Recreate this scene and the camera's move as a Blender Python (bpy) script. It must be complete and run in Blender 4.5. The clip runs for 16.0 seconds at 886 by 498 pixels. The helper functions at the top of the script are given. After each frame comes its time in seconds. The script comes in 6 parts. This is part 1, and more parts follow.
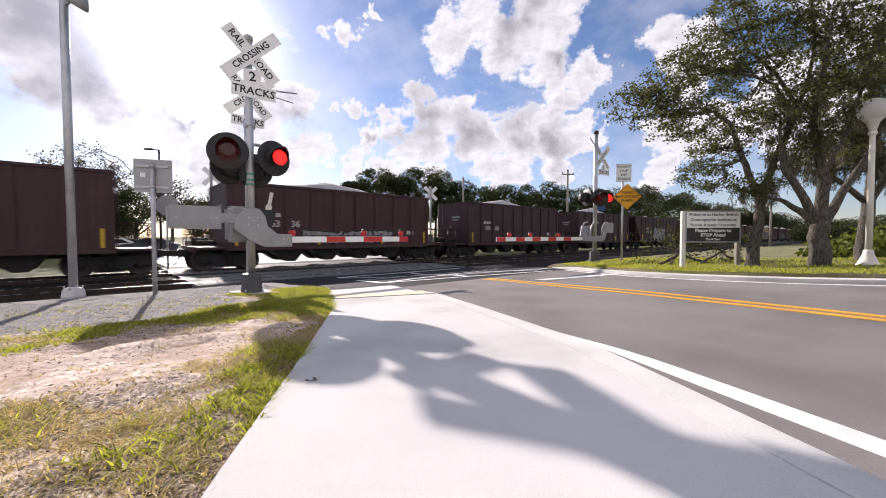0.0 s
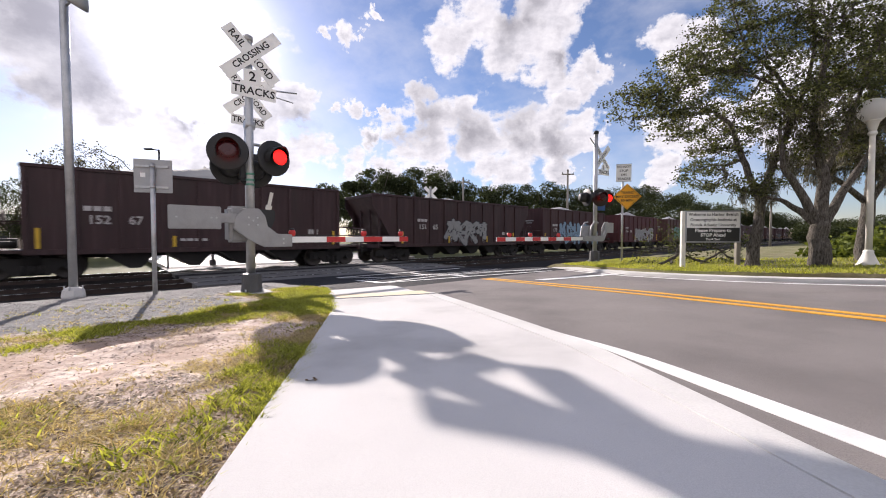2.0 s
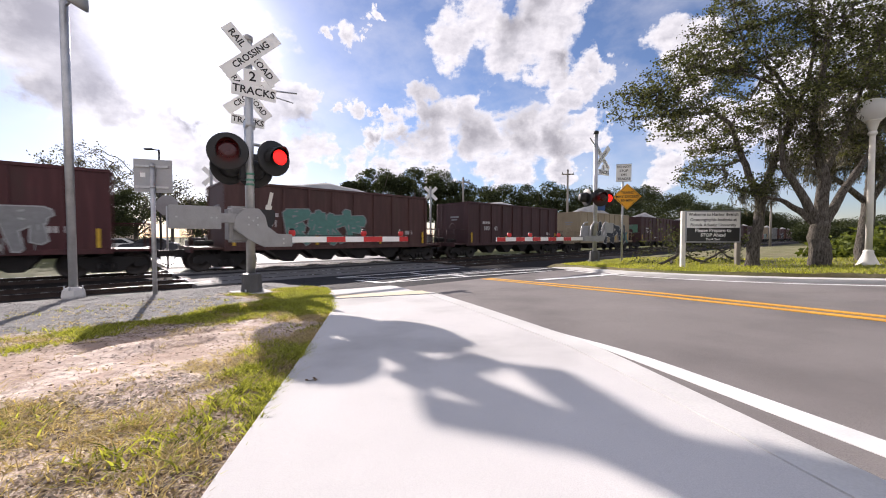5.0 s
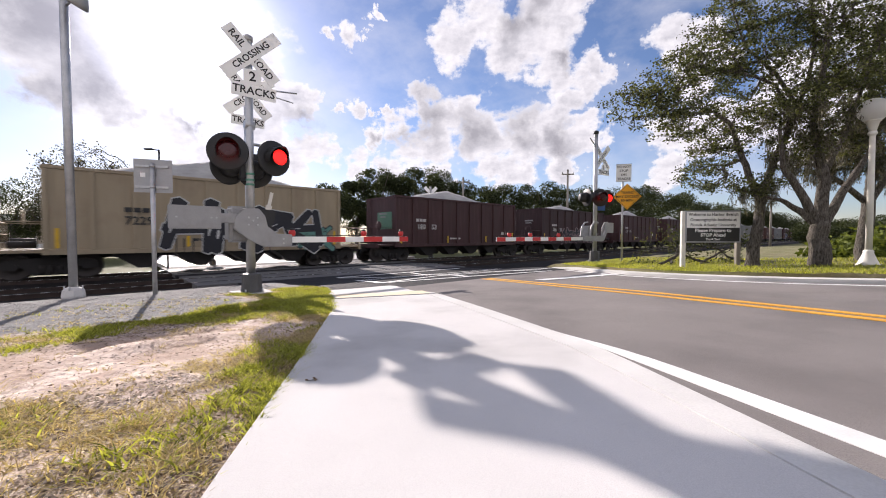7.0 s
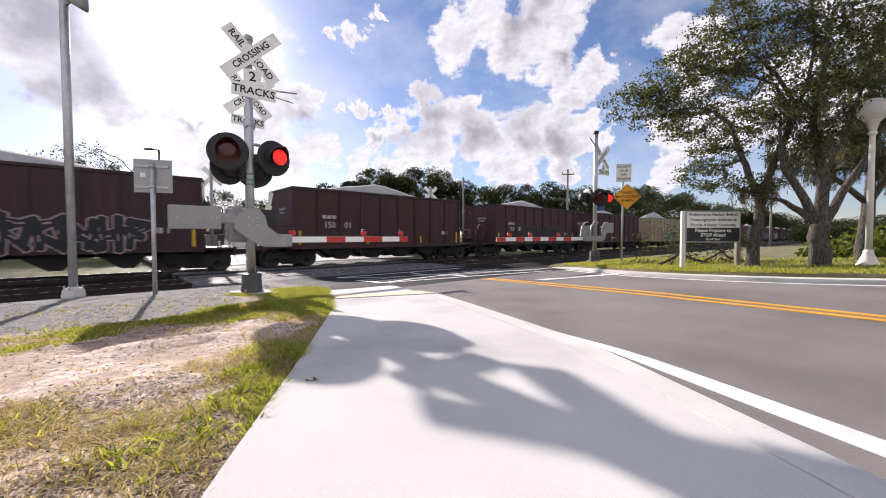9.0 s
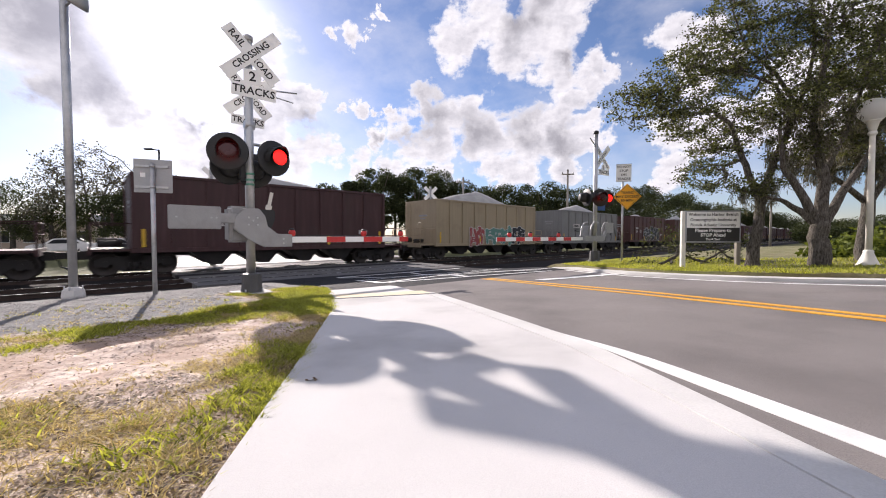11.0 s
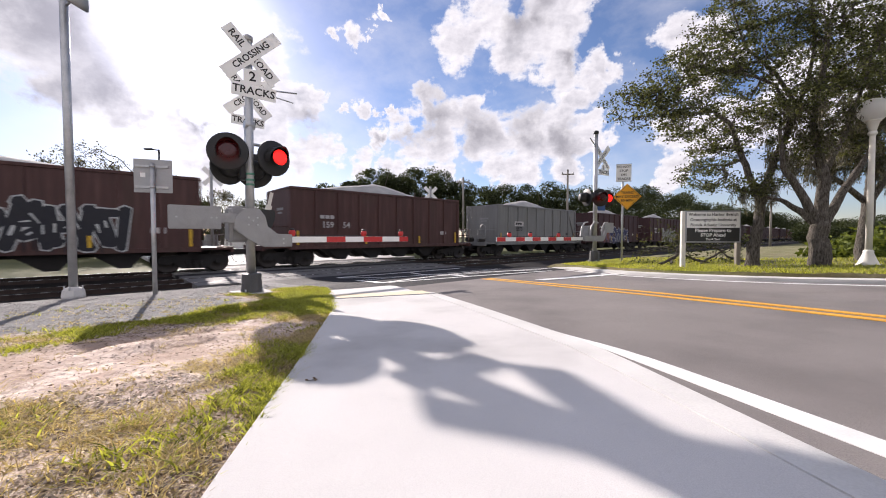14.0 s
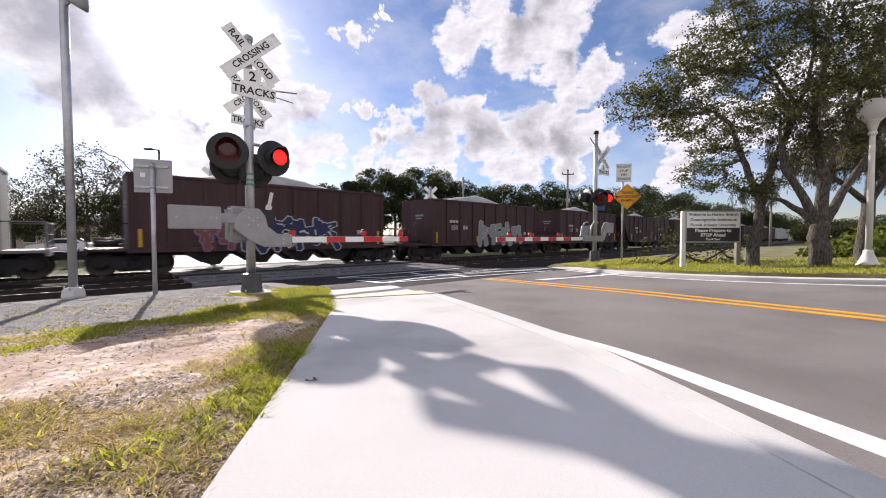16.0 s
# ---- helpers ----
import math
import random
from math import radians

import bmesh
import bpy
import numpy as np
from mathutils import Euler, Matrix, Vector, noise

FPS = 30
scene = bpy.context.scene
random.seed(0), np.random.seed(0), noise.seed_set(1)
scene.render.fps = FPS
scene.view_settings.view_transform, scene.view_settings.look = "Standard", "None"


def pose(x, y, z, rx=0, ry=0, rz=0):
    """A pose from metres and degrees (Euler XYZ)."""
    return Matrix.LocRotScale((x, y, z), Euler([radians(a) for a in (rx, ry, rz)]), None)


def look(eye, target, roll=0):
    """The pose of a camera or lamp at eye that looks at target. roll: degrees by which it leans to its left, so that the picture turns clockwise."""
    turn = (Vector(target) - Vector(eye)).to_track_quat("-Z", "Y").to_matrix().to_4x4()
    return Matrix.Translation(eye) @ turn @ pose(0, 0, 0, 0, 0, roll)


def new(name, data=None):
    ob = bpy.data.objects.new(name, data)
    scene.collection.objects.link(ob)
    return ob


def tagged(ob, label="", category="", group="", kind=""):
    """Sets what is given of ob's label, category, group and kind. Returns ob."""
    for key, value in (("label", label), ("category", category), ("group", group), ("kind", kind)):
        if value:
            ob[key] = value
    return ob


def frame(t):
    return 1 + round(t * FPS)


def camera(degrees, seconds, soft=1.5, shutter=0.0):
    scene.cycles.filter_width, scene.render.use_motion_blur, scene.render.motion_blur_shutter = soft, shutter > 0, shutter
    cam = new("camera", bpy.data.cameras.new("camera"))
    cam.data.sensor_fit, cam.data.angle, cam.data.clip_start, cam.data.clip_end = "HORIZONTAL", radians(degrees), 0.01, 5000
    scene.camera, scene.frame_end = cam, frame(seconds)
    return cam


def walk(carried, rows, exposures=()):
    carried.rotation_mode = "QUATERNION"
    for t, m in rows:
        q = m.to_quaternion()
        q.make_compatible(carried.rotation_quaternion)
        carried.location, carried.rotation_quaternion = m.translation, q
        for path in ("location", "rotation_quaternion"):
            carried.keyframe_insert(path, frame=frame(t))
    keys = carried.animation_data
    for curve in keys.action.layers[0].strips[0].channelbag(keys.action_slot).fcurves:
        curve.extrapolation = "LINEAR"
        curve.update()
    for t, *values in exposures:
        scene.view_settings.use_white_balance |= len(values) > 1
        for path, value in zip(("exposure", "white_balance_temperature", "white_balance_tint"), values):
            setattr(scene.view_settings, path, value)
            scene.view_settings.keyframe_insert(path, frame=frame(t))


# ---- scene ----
cam = camera(98.1, 16.0, 1.0, 0.16)
EYE = (0.0, 0.0, 0.97)
STOPS = (1.10, 6520, 18)
walk(cam, [(0.0, pose(*EYE, 88.15, 0, 0)), (16.0, pose(*EYE, 88.15, 0, 0))], [(0.0, *STOPS), (16.0, *STOPS)])

# ---- light ----
SUN = Vector((-0.68, 1.0, 0.518)).normalized()
world = bpy.data.worlds.new("sky")
scene.world = world
world.use_nodes = True
wn, wl = world.node_tree.nodes, world.node_tree.links
wn.clear()
sky = wn.new("ShaderNodeTexSky")
sky.sky_type, sky.sun_disc = "NISHITA", False
sky.sun_elevation, sky.sun_rotation = math.asin(SUN.z), math.atan2(SUN.x, SUN.y)
sky.air_density, sky.dust_density, sky.ozone_density = 1.0, 0.25, 4.0
wbg, wout = wn.new("ShaderNodeBackground"), wn.new("ShaderNodeOutputWorld")
wbg.inputs[1].default_value = 0.060
wtint = wn.new("ShaderNodeMix")
wtint.data_type, wtint.blend_type = "RGBA", "MULTIPLY"
wtint.inputs[0].default_value, wtint.inputs[7].default_value = 1.0, (1.04, 0.965, 1.0, 1)
wl.new(sky.outputs[0], wtint.inputs[6])
wl.new(wtint.outputs[2], wbg.inputs[0])
# thin bright haze round the sun
wtc, wdist, wramp = wn.new("ShaderNodeTexCoord"), wn.new("ShaderNodeVectorMath"), wn.new("ShaderNodeValToRGB")
wdist.operation, wdist.inputs[1].default_value = "DISTANCE", tuple(SUN)
wl.new(wtc.outputs["Generated"], wdist.inputs[0])
wl.new(wdist.outputs["Value"], wramp.inputs[0])
wramp.color_ramp.interpolation = "B_SPLINE"
for spot, level in ((0.13, 0.28), (0.22, 0.05)):
    wramp.color_ramp.elements.new(spot).color = (level, level * 0.99, level * 0.97, 1)
HAZE = wramp.color_ramp.elements
HAZE[0].position, HAZE[0].color = 0.03, (0.85, 0.84, 0.82, 1)
HAZE[3].position, HAZE[3].color = 0.38, (0, 0, 0, 1)
whaze, wsum = wn.new("ShaderNodeBackground"), wn.new("ShaderNodeAddShader")
wl.new(wramp.outputs[0], whaze.inputs[0])
wl.new(wbg.outputs[0], wsum.inputs[0])
wl.new(whaze.outputs[0], wsum.inputs[1])
wl.new(wsum.outputs[0], wout.inputs[0])
sun = new("sun", bpy.data.lights.new("sun", "SUN"))
sun.data.energy, sun.data.angle, sun.data.color = 4.05, radians(0.55), (1.0, 0.93, 0.84)
sun.matrix_world = look(SUN * 50, (0, 0, 0))


# ---- materials ----
def ramp(nt, fac, stops):
    r = nt.nodes.new("ShaderNodeValToRGB")
    while len(r.color_ramp.elements) < len(stops):
        r.color_ramp.elements.new(0.5)
    for e, (p, c) in zip(r.color_ramp.elements, stops):
        e.position, e.color = p, (*c, 1) if len(c) == 3 else c
    nt.links.new(fac, r.inputs[0])
    return r.outputs[0]


def mixc(nt, fac, a, b, how="MIX"):
    m = nt.nodes.new("ShaderNodeMix")
    m.data_type, m.blend_type = "RGBA", how
    for sock, v in ((m.inputs[0], fac), (m.inputs[6], a), (m.inputs[7], b)):
        if isinstance(v, (int, float)):
            sock.default_value = v
        elif isinstance(v, tuple):
            sock.default_value = (*v, 1)
        else:
            nt.links.new(v, sock)
    return m.outputs[2]


def noise_tex(nt, scale, detail=4.0, vec=None, rough=0.55):
    n = nt.nodes.new("ShaderNodeTexNoise")
    n.inputs["Scale"].default_value, n.inputs["Detail"].default_value = scale, detail
    n.inputs["Roughness"].default_value = rough
    if vec is not None:
        nt.links.new(vec, n.inputs["Vector"])
    return n.outputs["Fac"]


def base(name):
    m = bpy.data.materials.new(name)
    m.use_nodes = True
    nt = m.node_tree
    b = nt.nodes["Principled BSDF"]
    tc = nt.nodes.new("ShaderNodeTexCoord")
    return m, nt, b, tc.outputs["Object"]


def bump(nt, b, height, strength, dist=0.01):
    n = nt.nodes.new("ShaderNodeBump")
    n.inputs["Strength"].default_value, n.inputs["Distance"].default_value = strength, dist
    nt.links.new(height, n.inputs["Height"])
    nt.links.new(n.outputs[0], b.inputs["Normal"])


def stained(name, col, rough=0.6, metal=0.0, var=0.25, big=1.5, fine=60.0, stretch=(1, 1, 1), bumpy=0.15, rand=0.0, tint=None):
    """A painted, cast or weathered surface: two scales of change and a fine relief."""
    m, nt, b, co = base(name)
    mp = nt.nodes.new("ShaderNodeMapping")
    mp.inputs["Scale"].default_value = stretch
    nt.links.new(co, mp.inputs[0])
    v = mp.outputs[0]
    n1, n2 = noise_tex(nt, big, 5, v), noise_tex(nt, fine, 3, v)
    dark = tuple(c * (1 - var) for c in col)
    lite = tuple(min(1, c * (1 + var)) for c in col) if tint is None else tint
    c = ramp(nt, n1, [(0.3, dark), (0.5, col), (0.72, lite)])
    c = mixc(nt, 0.35 * min(1, var * 3), c, ramp(nt, n2, [(0.35, (0.55,) * 3), (0.65, (1.0,) * 3)]), "MULTIPLY")
    if rand:
        oi = nt.nodes.new("ShaderNodeObjectInfo")
        c = mixc(nt, rand, c, ramp(nt, oi.outputs["Random"], [(0.0, (0.5,) * 3), (1.0, (1.0,) * 3)]), "MULTIPLY")
    nt.links.new(c, b.inputs["Base Color"])
    r = ramp(nt, n1, [(0.3, (max(0, rough - 0.12),) * 3), (0.7, (min(1, rough + 0.12),) * 3)])
    nt.links.new(r, b.inputs["Roughness"])
    b.inputs["Metallic"].default_value = metal
    b.inputs["Specular IOR Level"].default_value = 0.12 if rough >= 0.8 and not metal else 0.5
    bump(nt, b, n2, bumpy)
    return m


def glow(name, col, power):
    m, nt, b, co = base(name)
    b.inputs["Base Color"].default_value = (*col, 1)
    b.inputs["Emission Color"].default_value = (*col, 1)
    b.inputs["Emission Strength"].default_value = power
    return m


def leafy(name, a, c, through_light=0.35, pass_tint=(1.0, 1.0, 0.45)):
    m, nt, b, co = base(name)
    g = nt.nodes.new("ShaderNodeNewGeometry")
    n1 = noise_tex(nt, 0.5, 3, co)
    col = ramp(nt, g.outputs["Random Per Island"], [(0.0, a), (0.6, c), (1.0, tuple(min(1, v * 1.5) for v in c))])
    col = mixc(nt, 0.5, col, ramp(nt, n1, [(0.3, (0.6,) * 3), (0.7, (1.0,) * 3)]), "MULTIPLY")
    nt.links.new(col, b.inputs["Base Color"])
    b.inputs["Roughness"].default_value = 0.7
    b.inputs["Specular IOR Level"].default_value = 0.2
    tr = nt.nodes.new("ShaderNodeBsdfTranslucent")
    nt.links.new(mixc(nt, 1.0, col, pass_tint, "MULTIPLY"), tr.inputs[0])
    mx = nt.nodes.new("ShaderNodeMixShader")
    mx.inputs[0].default_value = through_light
    nt.links.new(b.outputs[0], mx.inputs[1])
    nt.links.new(tr.outputs[0], mx.inputs[2])
    nt.links.new(mx.outputs[0], nt.nodes["Material Output"].inputs[0])
    return m


def bark(name, groove, ridge):
    """Furrowed bark: long upright ridges broken across, with paler lichen blotches."""
    m, nt, b, co = base(name)
    mp = nt.nodes.new("ShaderNodeMapping")
    mp.inputs["Scale"].default_value = (1, 1, 0.28)
    nt.links.new(co, mp.inputs[0])
    furrow, blotch = noise_tex(nt, 34, 6, mp.outputs[0], 0.7), noise_tex(nt, 4, 5, co, 0.6)
    mid = tuple((p + q) / 2 for p, q in zip(groove, ridge))
    c = ramp(nt, furrow, [(0.36, groove), (0.5, mid), (0.64, ridge)])
    c = mixc(nt, ramp(nt, blotch, [(0.55, (0,) * 3), (0.72, (0.5,) * 3)]), c, tuple(v * 1.5 for v in ridge))
    nt.links.new(c, b.inputs["Base Color"])
    b.inputs["Roughness"].default_value = 0.95
    b.inputs["Specular IOR Level"].default_value = 0.1
    bump(nt, b, furrow, 1.0, 0.05)
    return m


def car_paint(name, col, rust, dirt=0.5, fade=1.0):
    """Weathered freight-car paint: run-down streaks, rust blotches, road dust towards no particular side."""
    m, nt, b, co = base(name)
    mp = nt.nodes.new("ShaderNodeMapping")
    mp.inputs["Scale"].default_value = (3.5, 3.5, 0.25)
    nt.links.new(co, mp.inputs[0])
    oi = nt.nodes.new("ShaderNodeObjectInfo")
    off = nt.nodes.new("ShaderNodeVectorMath")
    nt.links.new(mp.outputs[0], off.inputs[0])
    sc = nt.nodes.new("ShaderNodeVectorMath")
    sc.operation = "SCALE"
    sc.inputs[0].default_value = (37, 11, 5)
    nt.links.new(oi.outputs["Random"], sc.inputs["Scale"])
    nt.links.new(sc.outputs[0], off.inputs[1])
    streak = noise_tex(nt, 1.6, 6, off.outputs[0], 0.65)
    blot = noise_tex(nt, 0.55, 6, co, 0.6)
    c = ramp(nt, streak, [(0.3, tuple(v * (1 - 0.28 * fade) for v in col)), (0.52, col), (0.75, tuple(min(1, v * (1 + 0.35 * fade) + 0.012 * fade) for v in col))])
    c = mixc(nt, ramp(nt, blot, [(0.52, (0, 0, 0)), (0.72, (dirt,) * 3)]), c, rust)
    nt.links.new(c, b.inputs["Base Color"])
    b.inputs["Roughness"].default_value = 0.62
    bump(nt, b, streak, 0.12, 0.02)
    return m


M_CONC = stained("pale concrete", (0.63, 0.615, 0.60), 0.85, 0, 0.28, 0.9, 300, bumpy=0.3, tint=(0.69, 0.67, 0.655))
M_CURB = stained("kerb concrete", (0.60, 0.59, 0.57), 0.85, 0, 0.16, 1.3, 110, bumpy=0.35)
M_ASPH = stained("asphalt", (0.235, 0.214, 0.204), 0.82, 0, 0.32, 0.7, 170, bumpy=0.5, tint=(0.275, 0.252, 0.24))
# far road: glancing sun reflection is put into this paler colour
M_ROADGLARE = stained("asphalt paled for sun glare", (0.36, 0.345, 0.335), 0.62, 0, 0.2, 0.5, 120, bumpy=0.3)
# crossing asphalt: the train's shade is put into this dark colour
M_ASPHSHADE = stained("asphalt darkened with train shade", (0.030, 0.030, 0.033), 0.8, 0, 0.2, 0.8, 240, bumpy=0.5)
M_WHITE = stained("white road paint", (0.74, 0.74, 0.72), 0.7, 0, 0.12, 3, 120, bumpy=0.2)
M_YELL = stained("yellow road paint", (0.72, 0.36, 0.03), 0.65, 0, 0.12, 3, 120, bumpy=0.2)
M_TACT = stained("tactile paving yellow", (0.74, 0.64, 0.46), 0.8, 0, 0.12, 3, 60, bumpy=0.2)
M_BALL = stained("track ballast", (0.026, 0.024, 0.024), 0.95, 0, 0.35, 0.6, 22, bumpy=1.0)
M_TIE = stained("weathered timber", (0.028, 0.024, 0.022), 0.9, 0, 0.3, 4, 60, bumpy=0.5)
M_RAIL = stained("rusty rail steel", (0.06, 0.042, 0.036), 0.6, 0.5, 0.3, 6, 60)
M_RAILTOP = stained("polished rail head", (0.6, 0.6, 0.6), 0.25, 1.0, 0.1, 5, 60, bumpy=0.05)
M_GALV = stained("galvanised steel", (0.50, 0.51, 0.52), 0.45, 0.75, 0.16, 7, 60, bumpy=0.08)
M_ALU = stained("dull cast aluminium", (0.34, 0.34, 0.34), 0.55, 0.5, 0.16, 5, 70, bumpy=0.12)
M_SIGNBACK = stained("sign back aluminium", (0.37, 0.38, 0.39), 0.5, 0.5, 0.10, 4, 40, bumpy=0.05)
M_BLACK = stained("black paint", (0.016, 0.016, 0.017), 0.5, 0, 0.2, 5, 60, bumpy=0.1)
M_SIGNW = stained("white sign sheet", (0.86, 0.86, 0.84), 0.5, 0, 0.06, 3, 50, bumpy=0.05)
M_SIGNB = stained("black sign ink", (0.02, 0.02, 0.02), 0.5, 0, 0.1, 3, 50, bumpy=0.05)
M_SIGNY = stained("amber sign sheet", (0.90, 0.42, 0.02), 0.5, 0, 0.06, 3, 50, bumpy=0.05)
M_BLUE = stained("blue sign sheet", (0.05, 0.14, 0.42), 0.5, 0, 0.06, 3, 50, bumpy=0.05)
M_RED = stained("red reflective sheet", (0.55, 0.03, 0.03), 0.45, 0, 0.1, 3, 50, bumpy=0.05)
M_GREEN = stained("faded green tape", (0.10, 0.30, 0.22), 0.6, 0, 0.2, 9, 50, bumpy=0.05)
M_PEDESTAL = stained("dark base casting", (0.10, 0.10, 0.105), 0.6, 0.3, 0.2, 5, 60)
M_POSTW = stained("cream painted steel", (0.68, 0.66, 0.60), 0.5, 0, 0.08, 4, 50, bumpy=0.05)
M_GLOBE = leafy("opal globe", (0.84, 0.83, 0.80), (0.86, 0.85, 0.82), 0.6, (1.0, 1.0, 1.0))
M_LENS = stained("dark red lens", (0.06, 0.010, 0.012), 0.25, 0, 0.1, 8, 60, bumpy=0.05)
M_LIT = glow("lit red lens", (1.0, 0.016, 0.012), 0.8)
M_BARK = bark("grey oak bark", (0.045, 0.038, 0.032), (0.17, 0.155, 0.135))
M_OAK = leafy("oak leaf", (0.04, 0.048, 0.024), (0.12, 0.13, 0.068), 0.5)
M_FARLEAF = leafy("far tree leaf", (0.03, 0.040, 0.020), (0.062, 0.075, 0.034), 0.3)
M_PALELEAF = leafy("thin grey foliage", (0.055, 0.055, 0.042), (0.15, 0.14, 0.115), 0.3)
M_MOSS = leafy("hanging moss", (0.09, 0.083, 0.066), (0.15, 0.138, 0.11), 0.3)
M_SHRUB = leafy("shrub leaf", (0.06, 0.085, 0.018), (0.15, 0.18, 0.04), 0.45)
M_GRASS = leafy("grass blade", (0.13, 0.15, 0.03), (0.47, 0.48, 0.11), 0.62)
M_STRAW = leafy("dry grass blade", (0.30, 0.22, 0.12), (0.62, 0.50, 0.30), 0.5)
M_TRUCK = stained("grimy cast steel", (0.030, 0.027, 0.026), 0.75, 0.2, 0.35, 3, 30, bumpy=0.3)
M_WHEEL = stained("wheel steel", (0.06, 0.052, 0.048), 0.6, 0.5, 0.3, 3, 30)
M_LOAD = stained("crushed stone load", (0.42, 0.41, 0.39), 0.95, 0, 0.2, 1.2, 14, bumpy=1.0)
M_CARYEL = stained("yellow reflector strip", (0.62, 0.38, 0.02), 0.5, 0, 0.15, 3, 40)
M_LETTER = stained("faded white lettering", (0.48, 0.45, 0.44), 0.7, 0, 0.2, 9, 50)
M_INK = stained("black lettering", (0.03, 0.03, 0.03), 0.7, 0, 0.2, 9, 50)
PAINT = {
    "brown": car_paint("oxide brown car paint", (0.049, 0.0165, 0.0175), (0.044, 0.030, 0.024)),
    "dark": car_paint("dark maroon car paint", (0.037, 0.0135, 0.015), (0.034, 0.028, 0.022)),
    "red": car_paint("red oxide car paint", (0.070, 0.0135, 0.0155), (0.050, 0.030, 0.024)),
    "rust": car_paint("faded rust car paint", (0.072, 0.028, 0.024), (0.062, 0.040, 0.028)),
    "tan": car_paint("tan car paint", (0.31, 0.25, 0.165), (0.18, 0.12, 0.08), 0.5, 0.35),
    "grey": car_paint("grey car paint", (0.19, 0.19, 0.187), (0.12, 0.10, 0.088), 0.35, 0.5),
    "pale": car_paint("pale grey car paint", (0.45, 0.46, 0.46), (0.25, 0.24, 0.22), 0.3),
}
SPRAY = {n: stained(n + " spray paint", c, 0.6, 0, 0.15, 6, 50, bumpy=0.05) for n, c in {
    "white": (0.42, 0.42, 0.42), "blue": (0.20, 0.30, 0.40), "navy": (0.022, 0.024, 0.085), "black": (0.012, 0.013, 0.02), "teal": (0.09, 0.22, 0.19),
    "pink": (0.38, 0.27, 0.28), "pale": (0.50, 0.51, 0.50), "dust": (0.07, 0.05, 0.05), "brick": (0.30, 0.06, 0.06), "orange": (0.20, 0.065, 0.045), "silver": (0.26, 0.26, 0.26), "green": (0.10, 0.22, 0.15), "gold": (0.45, 0.30, 0.05), "violet": (0.20, 0.16, 0.30)}.items()}


# ---- mesh helpers ----
def part(name, bm, material, parent=None, label=""):
    me = bpy.data.meshes.new(name)
    bm.to_mesh(me)
    bm.free()
    return hang(name, me, material, parent, label)


def hang(name, me, material, parent=None, label=""):
    if material is not None and not me.materials:
        me.materials.append(material)
    ob = new(name, me)
    ob.parent = parent
    return tagged(ob, label)


def box(bm, x0, x1, y0, y1, z0, z1, m=None):
    c = [(x, y, z) for x in (x0, x1) for y in (y0, y1) for z in (z0, z1)]
    vs = [bm.verts.new(m @ Vector(p) if m else p) for p in c]
    for f in ((0, 1, 3, 2), (4, 6, 7, 5), (0, 4, 5, 1), (2, 3, 7, 6), (0, 2, 6, 4), (1, 5, 7, 3)):
        bm.faces.new([vs[i] for i in f])
    return vs


def boxes(*rows):
    bm = bmesh.new()
    for r in rows:
        box(bm, *r)
    return bm


def soft(bm, w=0.01, seg=2):
    bmesh.ops.recalc_face_normals(bm, faces=bm.faces)
    bmesh.ops.bevel(bm, geom=list(bm.edges), offset=w, segments=seg, affect="EDGES", clamp_overlap=True)
    return bm


def rod(bm, a, b, r0, r1=None, n=10, cap=True):
    a, b = Vector(a), Vector(b)
    r1 = r0 if r1 is None else r1
    q = (b - a).to_track_quat("Z", "Y").to_matrix()
    rings = []
    for p, r in ((a, r0), (b, r1)):
        rings.append([bm.verts.new(p + q @ Vector((r * math.cos(t), r * math.sin(t), 0))) for t in (2 * math.pi * i / n for i in range(n))])
    for i in range(n):
        f = bm.faces.new((rings[0][i], rings[0][(i + 1) % n], rings[1][(i + 1) % n], rings[1][i]))
        f.smooth = True
    if cap:
        bm.faces.new(rings[0][::-1])
        bm.faces.new(rings[1])
    return bm


def tube(bm, pts, radii, n=10):
    """One skin along a bent line, each ring square to it."""
    rings, side = [], None
    for i, p in enumerate(pts):
        way = (pts[min(i + 1, len(pts) - 1)] - pts[max(i - 1, 0)]).normalized()
        if side is None:
            side = way.orthogonal().normalized()
        side = (side - way * side.dot(way)).normalized()
        up = way.cross(side)
        rings.append([bm.verts.new(p + (side * math.cos(t) + up * math.sin(t)) * radii[i]) for t in (2 * math.pi * k / n for k in range(n))])
    for a, b in zip(rings, rings[1:]):
        for k in range(n):
            bm.faces.new((a[k], a[(k + 1) % n], b[(k + 1) % n], b[k])).smooth = True
    bm.faces.new(rings[-1])
    return bm


def rods(*rows, n=10):
    bm = bmesh.new()
    for r in rows:
        rod(bm, *r, n=n)
    return bm


def lathe(bm, prof, n=20, m=None, smooth=True):
    """Turns a profile of (radius, height) round the z axis, then lays it by m."""
    rings = []
    for r, z in prof:
        ring = []
        for i in range(n):
            p = Vector((r * math.cos(2 * math.pi * i / n), r * math.sin(2 * math.pi * i / n), z))
            ring.append(bm.verts.new(m @ p if m else p))
        rings.append(ring)
    for a, b in zip(rings, rings[1:]):
        for i in range(n):
            f = bm.faces.new((a[i], a[(i + 1) % n], b[(i + 1) % n], b[i]))
            f.smooth = smooth
    bm.faces.new(rings[0][::-1])
    bm.faces.new(rings[-1])
    return bm


